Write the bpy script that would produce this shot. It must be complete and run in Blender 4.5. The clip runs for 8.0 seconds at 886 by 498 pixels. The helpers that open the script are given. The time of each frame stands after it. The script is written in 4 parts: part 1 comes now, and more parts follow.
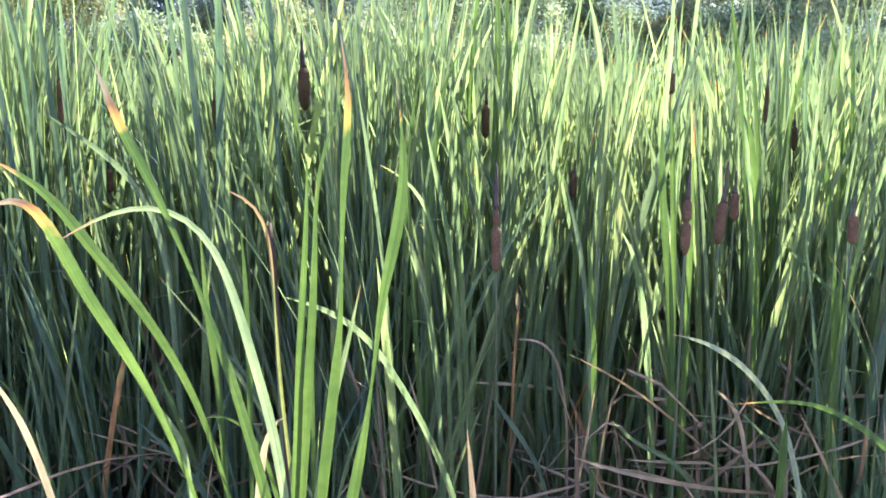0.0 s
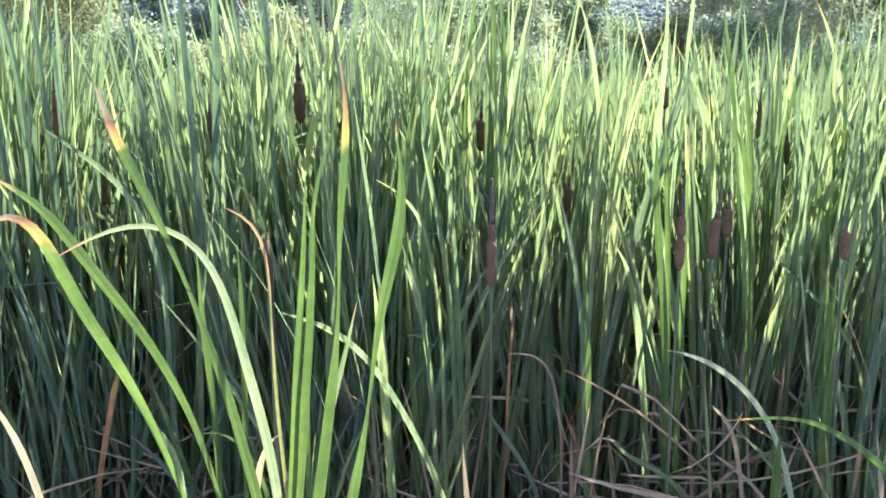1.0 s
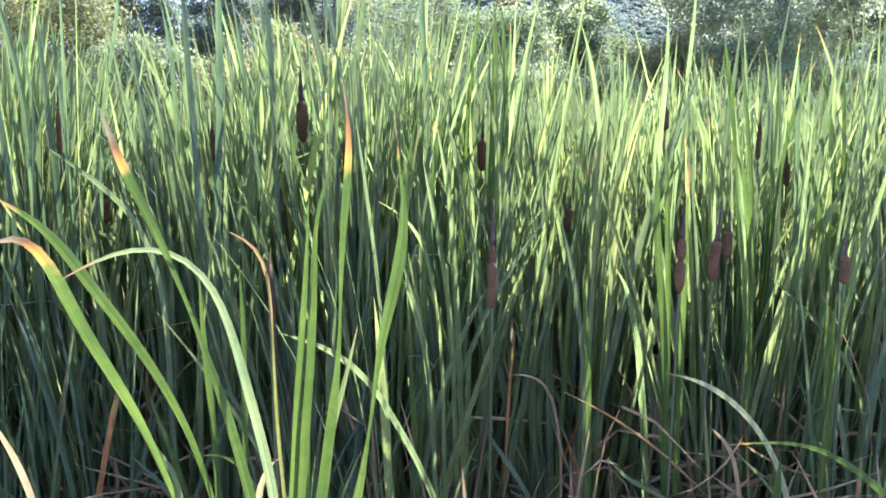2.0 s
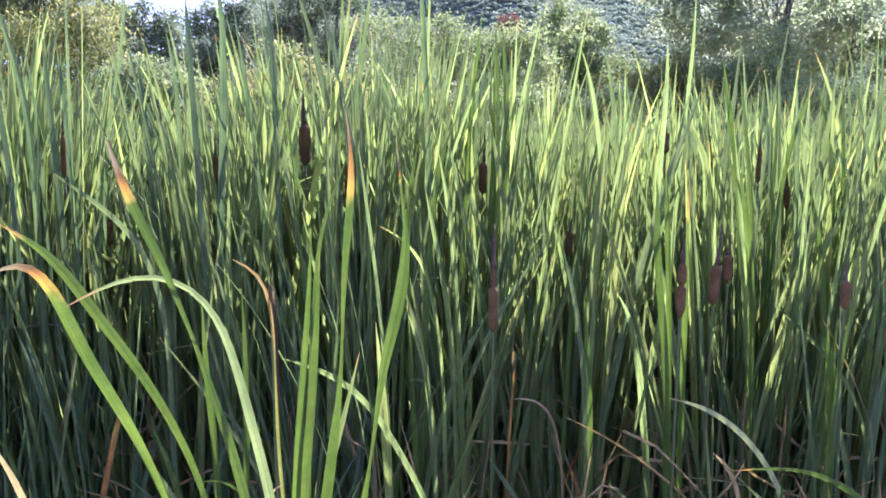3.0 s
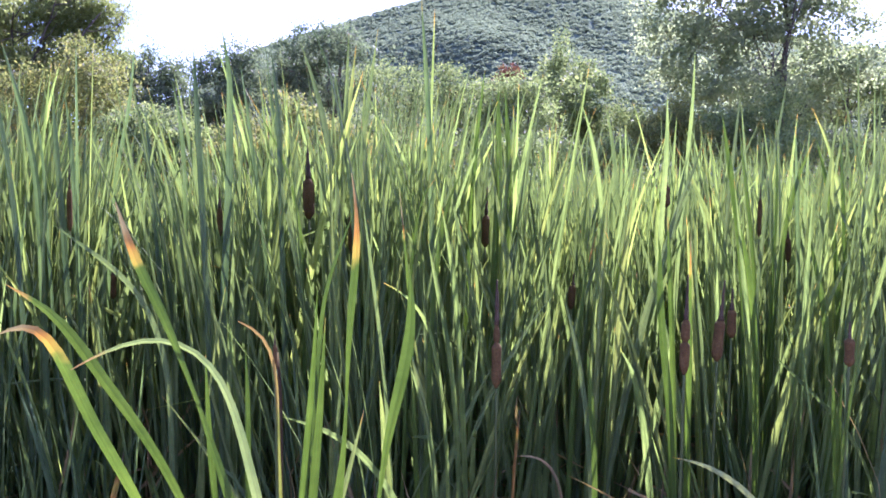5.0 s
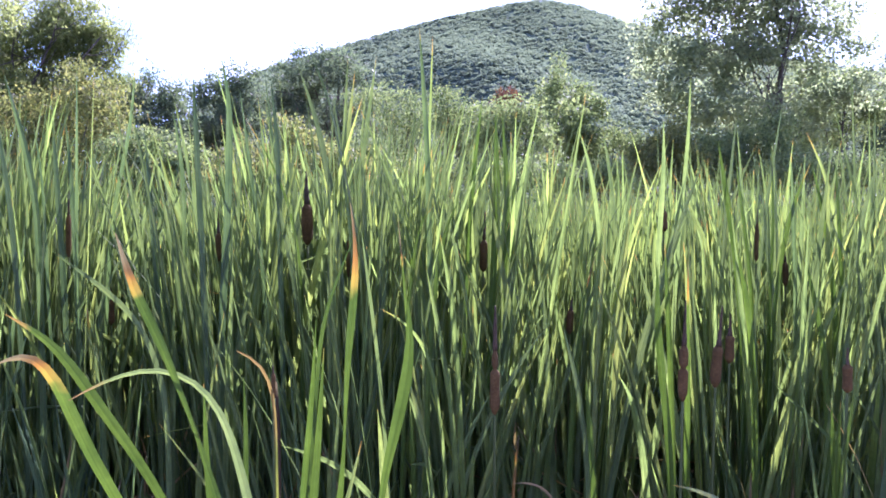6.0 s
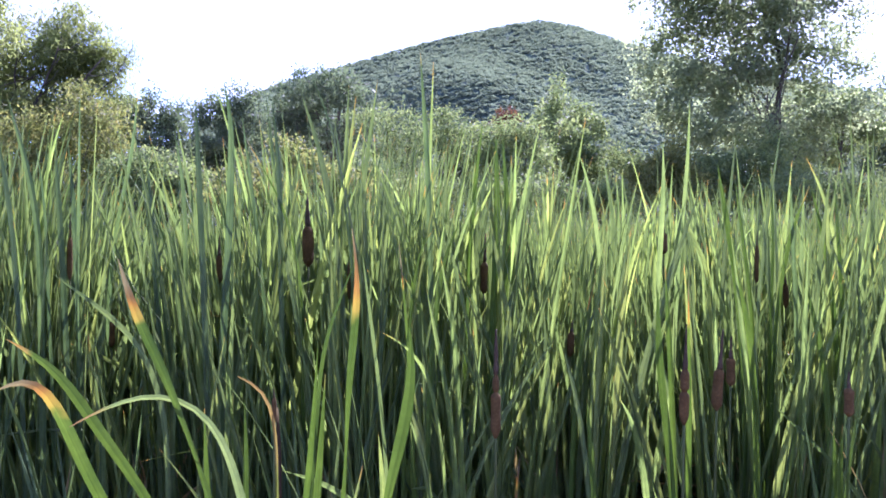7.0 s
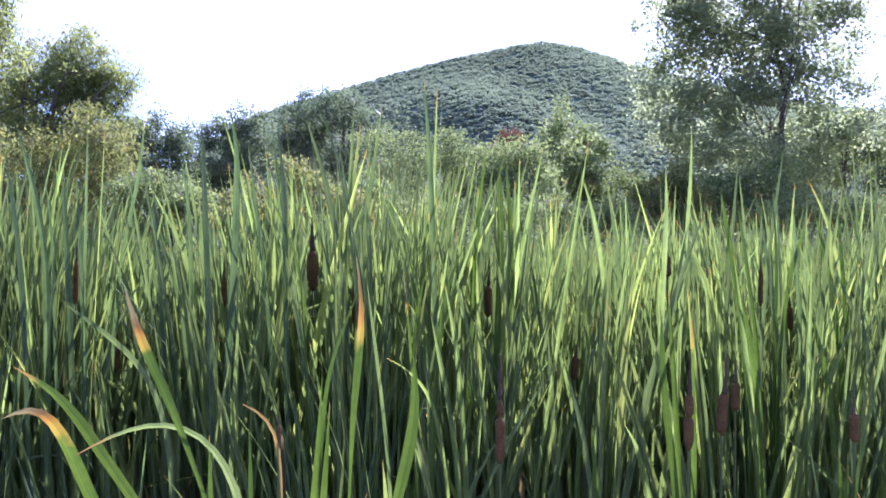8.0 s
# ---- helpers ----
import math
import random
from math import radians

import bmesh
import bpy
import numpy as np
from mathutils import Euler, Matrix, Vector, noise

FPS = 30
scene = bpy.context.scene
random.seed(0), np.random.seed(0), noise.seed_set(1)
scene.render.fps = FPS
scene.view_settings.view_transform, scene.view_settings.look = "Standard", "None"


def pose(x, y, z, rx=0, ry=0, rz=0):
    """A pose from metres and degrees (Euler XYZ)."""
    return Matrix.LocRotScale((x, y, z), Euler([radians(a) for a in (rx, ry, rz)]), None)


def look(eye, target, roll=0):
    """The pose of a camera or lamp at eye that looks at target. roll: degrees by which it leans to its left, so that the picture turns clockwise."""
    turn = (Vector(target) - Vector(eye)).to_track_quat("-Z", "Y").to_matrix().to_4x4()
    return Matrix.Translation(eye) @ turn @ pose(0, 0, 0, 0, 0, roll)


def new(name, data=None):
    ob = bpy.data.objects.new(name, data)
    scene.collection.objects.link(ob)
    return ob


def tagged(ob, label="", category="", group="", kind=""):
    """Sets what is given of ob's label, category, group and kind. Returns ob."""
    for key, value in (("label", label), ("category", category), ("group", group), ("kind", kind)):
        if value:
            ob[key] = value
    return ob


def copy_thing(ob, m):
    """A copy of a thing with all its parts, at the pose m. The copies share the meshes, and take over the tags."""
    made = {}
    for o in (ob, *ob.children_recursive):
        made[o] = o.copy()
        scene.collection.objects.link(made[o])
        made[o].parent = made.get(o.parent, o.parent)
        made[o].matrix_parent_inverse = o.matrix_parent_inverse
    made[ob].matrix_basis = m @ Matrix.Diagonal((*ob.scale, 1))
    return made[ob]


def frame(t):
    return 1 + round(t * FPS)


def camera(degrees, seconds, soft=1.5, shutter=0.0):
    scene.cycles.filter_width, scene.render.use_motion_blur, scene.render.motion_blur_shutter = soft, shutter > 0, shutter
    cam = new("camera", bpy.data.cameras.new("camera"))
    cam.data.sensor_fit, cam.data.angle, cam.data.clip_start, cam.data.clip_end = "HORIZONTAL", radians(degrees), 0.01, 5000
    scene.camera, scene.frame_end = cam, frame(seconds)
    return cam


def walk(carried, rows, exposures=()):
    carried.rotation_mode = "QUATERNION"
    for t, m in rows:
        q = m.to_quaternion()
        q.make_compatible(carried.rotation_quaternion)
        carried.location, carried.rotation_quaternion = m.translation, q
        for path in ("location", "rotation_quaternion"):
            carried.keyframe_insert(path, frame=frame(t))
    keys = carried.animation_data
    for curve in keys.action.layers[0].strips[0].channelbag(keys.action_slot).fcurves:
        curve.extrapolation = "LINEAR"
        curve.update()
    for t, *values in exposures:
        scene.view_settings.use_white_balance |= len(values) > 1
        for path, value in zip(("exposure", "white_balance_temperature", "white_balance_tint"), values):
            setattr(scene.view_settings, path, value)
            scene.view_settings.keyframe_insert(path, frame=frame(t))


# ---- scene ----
# Camera and walk: held still at eye height, tilting up from the stems to the hill while rising a hand's width
cam = camera(58.0, 8.0, 1.7)
PATH = [
    (0.0, look((0.012, 0.071, 1.474), (0.007, 2.036, 1.1), -0.6)),
    (0.5, look((0.01, 0.07, 1.483), (0.016, 2.036, 1.118), -0.5)),
    (1.0, look((0.006, 0.069, 1.488), (0.019, 2.038, 1.136), -0.3)),
    (1.5, look((0.004, 0.068, 1.495), (0.02, 2.04, 1.161), 0.0)),
    (3.0, look((0.004, 0.058, 1.518), (0.013, 2.04, 1.25), 0.1)),
    (3.5, look((0.002, 0.057, 1.523), (0.009, 2.042, 1.282), 0.2)),
    (4.0, look((0.0, 0.055, 1.529), (0.006, 2.043, 1.313), 0.2)),
    (4.5, look((-0.002, 0.055, 1.536), (0.003, 2.046, 1.351), 0.2)),
    (6.0, look((-0.002, 0.048, 1.555), (0.009, 2.046, 1.456), 0.1)),
    (6.5, look((-0.003, 0.047, 1.56), (0.008, 2.046, 1.483), 0.1)),
    (7.0, look((-0.004, 0.044, 1.565), (0.007, 2.043, 1.514), 0.1)),
    (7.5, look((-0.003, 0.04, 1.571), (0.004, 2.04, 1.543), 0.1)),
    (8.0, look((-0.003, 0.034, 1.577), (-0.003, 2.034, 1.577), -0.0)),
]
EXPOSURES = [(0.0, 3.0, 5050, 46), (1.7, 2.86, 5050, 46), (2.8, 2.55, 5250, 49), (4.7, 2.4, 5300, 49), (8.0, 2.04, 5200, 44)]
walk(cam, PATH, EXPOSURES)

# World, sun
SUN_EL, SUN_AZ = radians(40), radians(26)
world = bpy.data.worlds.new("sky")
scene.world = world
world.use_nodes = True


def build_sky(nt):
    nt.nodes.clear()
    out = nt.nodes.new("ShaderNodeOutputWorld")
    bg = nt.nodes.new("ShaderNodeBackground")
    sky = nt.nodes.new("ShaderNodeTexSky")
    sky.sky_type = "NISHITA"
    sky.sun_disc = False
    sky.sun_elevation, sky.sun_rotation = SUN_EL, SUN_AZ
    sky.air_density, sky.dust_density, sky.ozone_density = 0.6, 0.05, 2.0
    co = nt.nodes.new("ShaderNodeTexCoord")
    mp = nt.nodes.new("ShaderNodeMapping")
    mp.inputs["Scale"].default_value = (1.6, 1.6, 6.0)
    nz = nt.nodes.new("ShaderNodeTexNoise")
    nz.inputs["Scale"].default_value = 1.7
    nz.inputs["Detail"].default_value = 5
    nz.inputs["Roughness"].default_value = 0.55
    rp = nt.nodes.new("ShaderNodeValToRGB")
    rp.color_ramp.elements[0].position, rp.color_ramp.elements[1].position = 0.44, 0.72
    mul = nt.nodes.new("ShaderNodeMath")
    mul.operation = "MULTIPLY"
    mul.inputs[1].default_value = 0.55
    mix = nt.nodes.new("ShaderNodeMix")
    mix.data_type = "RGBA"
    mix.inputs["B"].default_value = (5.7, 5.75, 5.95, 1)
    nt.links.new(co.outputs["Generated"], mp.inputs["Vector"])
    nt.links.new(mp.outputs["Vector"], nz.inputs["Vector"])
    nt.links.new(nz.outputs["Fac"], rp.inputs["Fac"])
    # the thin cloud gathers towards the sun and breaks up away from it
    dot = nt.nodes.new("ShaderNodeVectorMath")
    dot.operation = "DOT_PRODUCT"
    dot.inputs[1].default_value = (math.sin(SUN_AZ) * math.cos(SUN_EL), math.cos(SUN_AZ) * math.cos(SUN_EL), math.sin(SUN_EL))
    gather = nt.nodes.new("ShaderNodeMapRange")
    gather.interpolation_type = "SMOOTHSTEP"
    for key, value in (("From Min", 0.55), ("From Max", 0.80), ("To Min", 0.0), ("To Max", 0.45)):
        gather.inputs[key].default_value = value
    total = nt.nodes.new("ShaderNodeMath")
    total.operation, total.use_clamp = "ADD", True
    nt.links.new(co.outputs["Generated"], dot.inputs[0])
    nt.links.new(dot.outputs["Value"], gather.inputs["Value"])
    nt.links.new(rp.outputs["Color"], mul.inputs[0])
    nt.links.new(mul.outputs["Value"], total.inputs[0])
    nt.links.new(gather.outputs["Result"], total.inputs[1])
    nt.links.new(total.outputs["Value"], mix.inputs["Factor"])
    nt.links.new(sky.outputs["Color"], mix.inputs["A"])
    nt.links.new(mix.outputs["Result"], bg.inputs["Color"])
    bg.inputs["Strength"].default_value = 0.098
    nt.links.new(bg.outputs["Background"], out.inputs["Surface"])


build_sky(world.node_tree)
sun = new("sun", bpy.data.lights.new("sun", "SUN"))
sun.data.energy, sun.data.angle, sun.data.color = 4.0, radians(0.53), (1.0, 0.95, 0.87)
sun_way = Vector((math.sin(SUN_AZ) * math.cos(SUN_EL), math.cos(SUN_AZ) * math.cos(SUN_EL), math.sin(SUN_EL)))
sun.matrix_world = look(sun_way * 60, (0, 0, 0))


# ---- materials ----
def node(nt, kind, **inputs):
    n = nt.nodes.new("ShaderNode" + kind)
    for key, value in inputs.items():
        n.inputs[key.replace("_", " ")].default_value = value
    return n


def ramp(nt, fac, stops):
    r = nt.nodes.new("ShaderNodeValToRGB")
    el = r.color_ramp.elements
    while len(el) < len(stops):
        el.new(0.5)
    for e, (p, c) in zip(el, stops):
        e.position, e.color = p, (*c, 1)
    nt.links.new(fac, r.inputs["Fac"])
    return r.outputs["Color"]


def math_node(nt, op, a, b=0.0):
    n = nt.nodes.new("ShaderNodeMath")
    n.operation = op
    for k, v in ((0, a), (1, b)):
        if isinstance(v, (int, float)):
            n.inputs[k].default_value = v
        else:
            nt.links.new(v, n.inputs[k])
    return n.outputs["Value"]


def mix_colour(nt, fac, a, b, how="MIX"):
    n = nt.nodes.new("ShaderNodeMix")
    n.data_type, n.blend_type = "RGBA", how
    for key, v in (("Factor", fac), ("A", a), ("B", b)):
        if isinstance(v, (int, float)):
            n.inputs[key].default_value = v
        elif isinstance(v, tuple):
            n.inputs[key].default_value = (*v, 1)
        else:
            nt.links.new(v, n.inputs[key])
    return n.outputs["Result"]


def start_material(name):
    m = bpy.data.materials.new(name)
    m.use_nodes = True
    m.node_tree.nodes.clear()
    return m, m.node_tree, m.node_tree.nodes.new("ShaderNodeOutputMaterial")


def random_value(nt, island):
    if island:
        return nt.nodes.new("ShaderNodeNewGeometry").outputs["Random Per Island"]
    return nt.nodes.new("ShaderNodeObjectInfo").outputs["Random"]


def thin_shader(nt, out, colour, through_colour, rough, share, bump=None, spec=0.5):
    """A thin blade: gloss and colour on its face, and light that comes through."""
    p = node(nt, "BsdfPrincipled", Roughness=rough, Specular_IOR_Level=spec)
    nt.links.new(colour, p.inputs["Base Color"])
    tr = nt.nodes.new("ShaderNodeBsdfTranslucent")
    nt.links.new(through_colour, tr.inputs["Color"])
    if bump is not None:
        nt.links.new(bump, p.inputs["Normal"])
    mx = nt.nodes.new("ShaderNodeMixShader")
    if isinstance(share, float):
        mx.inputs["Fac"].default_value = share
    else:
        nt.links.new(share, mx.inputs["Fac"])
    nt.links.new(p.outputs["BSDF"], mx.inputs[1])
    nt.links.new(tr.outputs["BSDF"], mx.inputs[2])
    nt.links.new(mx.outputs["Shader"], out.inputs["Surface"])


def blade_material(name, stops, tip_from, tip_stops, island, share=0.46, gain=1.75, rough=0.42, differ=1.1, sheen=0.2):
    """Cattail blade: tone by leaf, fine ribs along it, mottling, and a withered tip."""
    m, nt, out = start_material(name)
    rnd = random_value(nt, island)
    uv = nt.nodes.new("ShaderNodeUVMap")
    sep = nt.nodes.new("ShaderNodeSeparateXYZ")
    nt.links.new(uv.outputs["UV"], sep.inputs["Vector"])
    along, across = sep.outputs["X"], sep.outputs["Y"]
    base = ramp(nt, rnd, stops)
    geo = nt.nodes.new("ShaderNodeTexCoord")
    nz = node(nt, "TexNoise", Scale=9.0, Detail=4.0)
    nt.links.new(geo.outputs["Object"], nz.inputs["Vector"])
    patch = ramp(nt, nz.outputs["Fac"], [(0.3, (0.68, 0.72, 0.70)), (0.7, (1.3, 1.22, 1.1))])
    base = mix_colour(nt, 1.0, base, patch, "MULTIPLY")
    ribs = math_node(nt, "SINE", math_node(nt, "MULTIPLY", across, 75.0))
    rib_tone = math_node(nt, "MULTIPLY_ADD", ribs, 0.08)
    rib_tone.node.inputs[2].default_value = 1.0
    fine = node(nt, "TexNoise", Scale=90.0, Detail=3.0)
    nt.links.new(geo.outputs["Object"], fine.inputs["Vector"])
    speck = ramp(nt, fine.outputs["Fac"], [(0.3, (0.85, 0.86, 0.84)), (0.72, (1.08, 1.07, 1.02))])
    base = mix_colour(nt, 1.0, base, speck, "MULTIPLY")
    lane = nt.nodes.new("ShaderNodeCombineXYZ")
    nt.links.new(math_node(nt, "MULTIPLY", across, 4.5), lane.inputs["X"])
    nt.links.new(math_node(nt, "MULTIPLY", along, 5.0), lane.inputs["Y"])
    nt.links.new(math_node(nt, "MULTIPLY", rnd, 90.0), lane.inputs["Z"])
    streak = node(nt, "TexNoise", Scale=1.0, Detail=3.0)
    nt.links.new(lane.outputs["Vector"], streak.inputs["Vector"])
    base = mix_colour(nt, 1.0, base, ramp(nt, streak.outputs["Fac"], [(0.32, (0.78, 0.80, 0.82)), (0.68, (1.22, 1.18, 1.08))]), "MULTIPLY")
    comb = nt.nodes.new("ShaderNodeCombineColor")
    for k in ("Red", "Green", "Blue"):
        nt.links.new(rib_tone, comb.inputs[k])
    base = mix_colour(nt, 1.0, base, comb.outputs["Color"], "MULTIPLY")
    # a pale sheath low down
    low = math_node(nt, "SUBTRACT", 0.85, math_node(nt, "MULTIPLY", math_node(nt, "ADD", along, math_node(nt, "MULTIPLY", rnd, 0.12)), 3.6))
    base = mix_colour(nt, math_node(nt, "MAXIMUM", low, 0.0), base, (0.17, 0.14, 0.085))
    # withered tip: its start wanders from leaf to leaf and across the blade
    wob = math_node(nt, "MULTIPLY", math_node(nt, "SUBTRACT", nz.outputs["Fac"], 0.5), 0.12)
    shift = math_node(nt, "MULTIPLY", rnd, 0.05)
    a = math_node(nt, "ADD", math_node(nt, "ADD", along, wob), shift)
    k = math_node(nt, "DIVIDE", math_node(nt, "SUBTRACT", a, tip_from), max(0.06, 1.0 - tip_from))
    tip = ramp(nt, k, tip_stops)
    base = mix_colour(nt, math_node(nt, "MULTIPLY", math_node(nt, "GREATER_THAN", k, 0.0), math_node(nt, "MINIMUM", math_node(nt, "MULTIPLY", k, 6.0), 1.0)), base, tip)
    lit = mix_colour(nt, 1.0, base, (1.16 * gain, 1.16 * gain, 0.66 * gain), "MULTIPLY")
    bp = node(nt, "Bump", Strength=0.25, Distance=0.001)
    nt.links.new(math_node(nt, "ADD", ribs, fine.outputs["Fac"]), bp.inputs["Height"])
    vary = math_node(nt, "FRACT", math_node(nt, "MULTIPLY", rnd, 37.0))
    portion = math_node(nt, "MULTIPLY_ADD", math_node(nt, "POWER", vary, 2.5), share * differ)
    portion.node.inputs[2].default_value = share * (1 - differ * 0.45)
    thin_shader(nt, out, base, lit, rough, portion, bp.outputs["Normal"], sheen)
    return m


GREENS = [(0.0, (0.072, 0.108, 0.053)), (0.4, (0.094, 0.140, 0.062)), (0.75, (0.122, 0.178, 0.070)), (1.0, (0.170, 0.214, 0.075))]
BRIGHT = [(0.0, (0.056, 0.104, 0.020)), (1.0, (0.070, 0.124, 0.024))]
TIP_SMALL = [(0.0, (0.20, 0.20, 0.05)), (0.5, (0.36, 0.20, 0.06)), (1.0, (0.30, 0.18, 0.10))]
TIP_DRY = [(0.0, (0.20, 0.20, 0.04)), (0.25, (0.32, 0.22, 0.04)), (0.42, (0.27, 0.135, 0.035)), (0.62, (0.13, 0.078, 0.036)), (1.0, (0.17, 0.14, 0.085))]
STRAW = [(0.0, (0.21, 0.145, 0.075)), (0.5, (0.36, 0.28, 0.15)), (1.0, (0.13, 0.088, 0.05))]
mat_pale = blade_material("bleached_leaf", [(0.0, (0.42, 0.35, 0.19)), (1.0, (0.36, 0.31, 0.16))], 0.98, STRAW, False, 0.35, 1.1, 0.6, 0.5, 0.15)
mat_pale_green = blade_material("greyish_leaf", [(0.0, (0.20, 0.25, 0.13)), (1.0, (0.24, 0.28, 0.15))], 0.98, TIP_SMALL, False, 0.35, 1.1, 0.35)
mat_leaf = blade_material("cattail_leaf", GREENS, 1.02, TIP_SMALL, False)
mat_deep = blade_material("deep_green_leaf", [(0.0, (0.047, 0.082, 0.043)), (1.0, (0.070, 0.115, 0.055))], 1.02, TIP_SMALL, False, 0.30, 1.8)
mat_bright = blade_material("young_cattail_leaf", BRIGHT, 1.02, TIP_SMALL, False, 0.42, 1.1, 0.45, 0.5, 0.22)
mat_drytip = blade_material("withering_cattail_leaf", BRIGHT, 0.955, TIP_DRY, False, 0.40, 1.15, 0.45, 0.3, 0.22)
mat_longtip = blade_material("long_withered_tip_leaf", BRIGHT, 0.905, TIP_DRY, False, 0.42, 1.25, 0.45, 0.3, 0.22)
mat_arch = blade_material("arching_leaf", [(0.0, (0.12, 0.175, 0.085)), (1.0, (0.14, 0.19, 0.095))], 0.975, [(0.0, (0.15, 0.15, 0.06)), (0.5, (0.17, 0.11, 0.06)), (1.0, (0.12, 0.07, 0.055))], False, 0.36, 1.7, 0.40, 0.3)
mat_yellowtip = blade_material("yellow_tipped_leaf", GREENS, 0.93, [(0.0, (0.20, 0.21, 0.05)), (0.35, (0.32, 0.25, 0.06)), (0.6, (0.30, 0.18, 0.06)), (1.0, (0.18, 0.12, 0.08))], False)
mat_field = blade_material("cattail_stand", GREENS, 1.004, TIP_SMALL, True)
mat_straw = blade_material("dead_leaf", STRAW, 0.98, STRAW, True, 0.25, 1.0, 0.6)
mat_straw_one = blade_material("withered_leaf", STRAW, 0.98, STRAW, False, 0.3, 1.0, 0.55)
mat_curl = blade_material("curling_leaf", [(0.0, (0.13, 0.16, 0.045)), (1.0, (0.15, 0.17, 0.05))], 0.88, [(0.0, (0.20, 0.18, 0.06)), (0.4, (0.24, 0.17, 0.06)), (1.0, (0.18, 0.12, 0.055))], False, 0.4, 1.2, 0.5, 0.3, 0.2)
mat_brown = blade_material("brown_leaf", [(0.0, (0.028, 0.019, 0.016)), (1.0, (0.045, 0.030, 0.024))], 0.98, STRAW, False, 0.2, 1.0, 0.6)
mat_orange = blade_material("orange_leaf", [(0.0, (0.34, 0.14, 0.035)), (1.0, (0.30, 0.17, 0.06))], 0.9, TIP_DRY, False, 0.4, 1.2, 0.5)
mat_sedge = blade_material("sedge", [(0.0, (0.10, 0.16, 0.03)), (0.5, (0.16, 0.20, 0.04)), (1.0, (0.24, 0.22, 0.05))], 0.9, TIP_SMALL, True)


def foliage_material(name, stops, share=0.5, gain=2.0, rough=0.6):
    m, nt, out = start_material(name)
    rnd = random_value(nt, True)
    base = ramp(nt, rnd, stops)
    co = nt.nodes.new("ShaderNodeTexCoord")
    nz = node(nt, "TexNoise", Scale=0.9, Detail=3.0)
    nt.links.new(co.outputs["Object"], nz.inputs["Vector"])
    base = mix_colour(nt, 1.0, base, ramp(nt, nz.outputs["Fac"], [(0.3, (0.7, 0.74, 0.7)), (0.7, (1.25, 1.2, 1.1))]), "MULTIPLY")
    lit = mix_colour(nt, 1.0, base, (1.10 * gain, 1.10 * gain, 0.72 * gain), "MULTIPLY")
    thin_shader(nt, out, base, lit, rough, share, None, 0.25)
    return m


mat_willow = foliage_material("willow_leaves", [(0.0, (0.095, 0.122, 0.060)), (0.6, (0.135, 0.162, 0.078)), (1.0, (0.18, 0.20, 0.095))], 0.66, 2.1)
mat_poplar = foliage_material("poplar_leaves", [(0.0, (0.11, 0.140, 0.110)), (0.6, (0.145, 0.175, 0.130)), (1.0, (0.19, 0.22, 0.16))], 0.68, 2.2)
mat_shrub = foliage_material("shrub_leaves", [(0.0, (0.080, 0.115, 0.062)), (0.5, (0.12, 0.160, 0.080)), (1.0, (0.18, 0.215, 0.105))])
mat_yellow_shrub = foliage_material("yellowing_leaves", [(0.0, (0.090, 0.112, 0.048)), (0.6, (0.130, 0.148, 0.060)), (1.0, (0.185, 0.182, 0.074))])
mat_dark = foliage_material("dark_leaves", [(0.0, (0.060, 0.086, 0.066)), (0.6, (0.085, 0.118, 0.082)), (1.0, (0.12, 0.155, 0.10))], 0.45)
mat_red = foliage_material("red_leaves", [(0.0, (0.13, 0.055, 0.045)), (0.6, (0.16, 0.08, 0.05)), (1.0, (0.11, 0.10, 0.05))], 0.3, 1.2)


def solid_material(name, stops, scale, rough, bump=0.5, dist=0.01, stretch=(1, 1, 1), detail=6.0):
    m, nt, out = start_material(name)
    co = nt.nodes.new("ShaderNodeTexCoord")
    mp = nt.nodes.new("ShaderNodeMapping")
    mp.inputs["Scale"].default_value = stretch
    nt.links.new(co.outputs["Object"], mp.inputs["Vector"])
    nz = node(nt, "TexNoise", Scale=scale, Detail=detail, Roughness=0.62)
    big = node(nt, "TexNoise", Scale=scale * 0.13, Detail=3.0)
    for n in (nz, big):
        nt.links.new(mp.outputs["Vector"], n.inputs["Vector"])
    col = ramp(nt, nz.outputs["Fac"], stops)
    col = mix_colour(nt, 1.0, col, ramp(nt, big.outputs["Fac"], [(0.3, (0.75, 0.75, 0.75)), (0.7, (1.2, 1.2, 1.2))]), "MULTIPLY")
    p = node(nt, "BsdfPrincipled", Roughness=rough, Specular_IOR_Level=0.5 if rough < 0.7 else 0.15)
    nt.links.new(col, p.inputs["Base Color"])
    bp = node(nt, "Bump", Strength=bump, Distance=dist)
    nt.links.new(nz.outputs["Fac"], bp.inputs["Height"])
    nt.links.new(bp.outputs["Normal"], p.inputs["Normal"])
    nt.links.new(p.outputs["BSDF"], out.inputs["Surface"])
    return m


mat_mud = solid_material("marsh_mud", [(0.3, (0.085, 0.064, 0.042)), (0.5, (0.17, 0.135, 0.085)), (0.72, (0.30, 0.24, 0.155))], 14.0, 0.97, 0.7, 0.02)
mat_bark = solid_material("bark", [(0.3, (0.05, 0.042, 0.035)), (0.7, (0.14, 0.12, 0.10))], 9.0, 0.85, 0.8, 0.02, (3, 3, 0.6))
mat_head = solid_material("seed_head", [(0.3, (0.072, 0.039, 0.016)), (0.55, (0.108, 0.062, 0.024)), (0.75, (0.155, 0.095, 0.038))], 160.0, 0.9, 0.5, 0.001)
mat_spike = solid_material("bare_spike", [(0.3, (0.035, 0.022, 0.016)), (0.7, (0.11, 0.075, 0.05))], 200.0, 0.85, 0.9, 0.001)
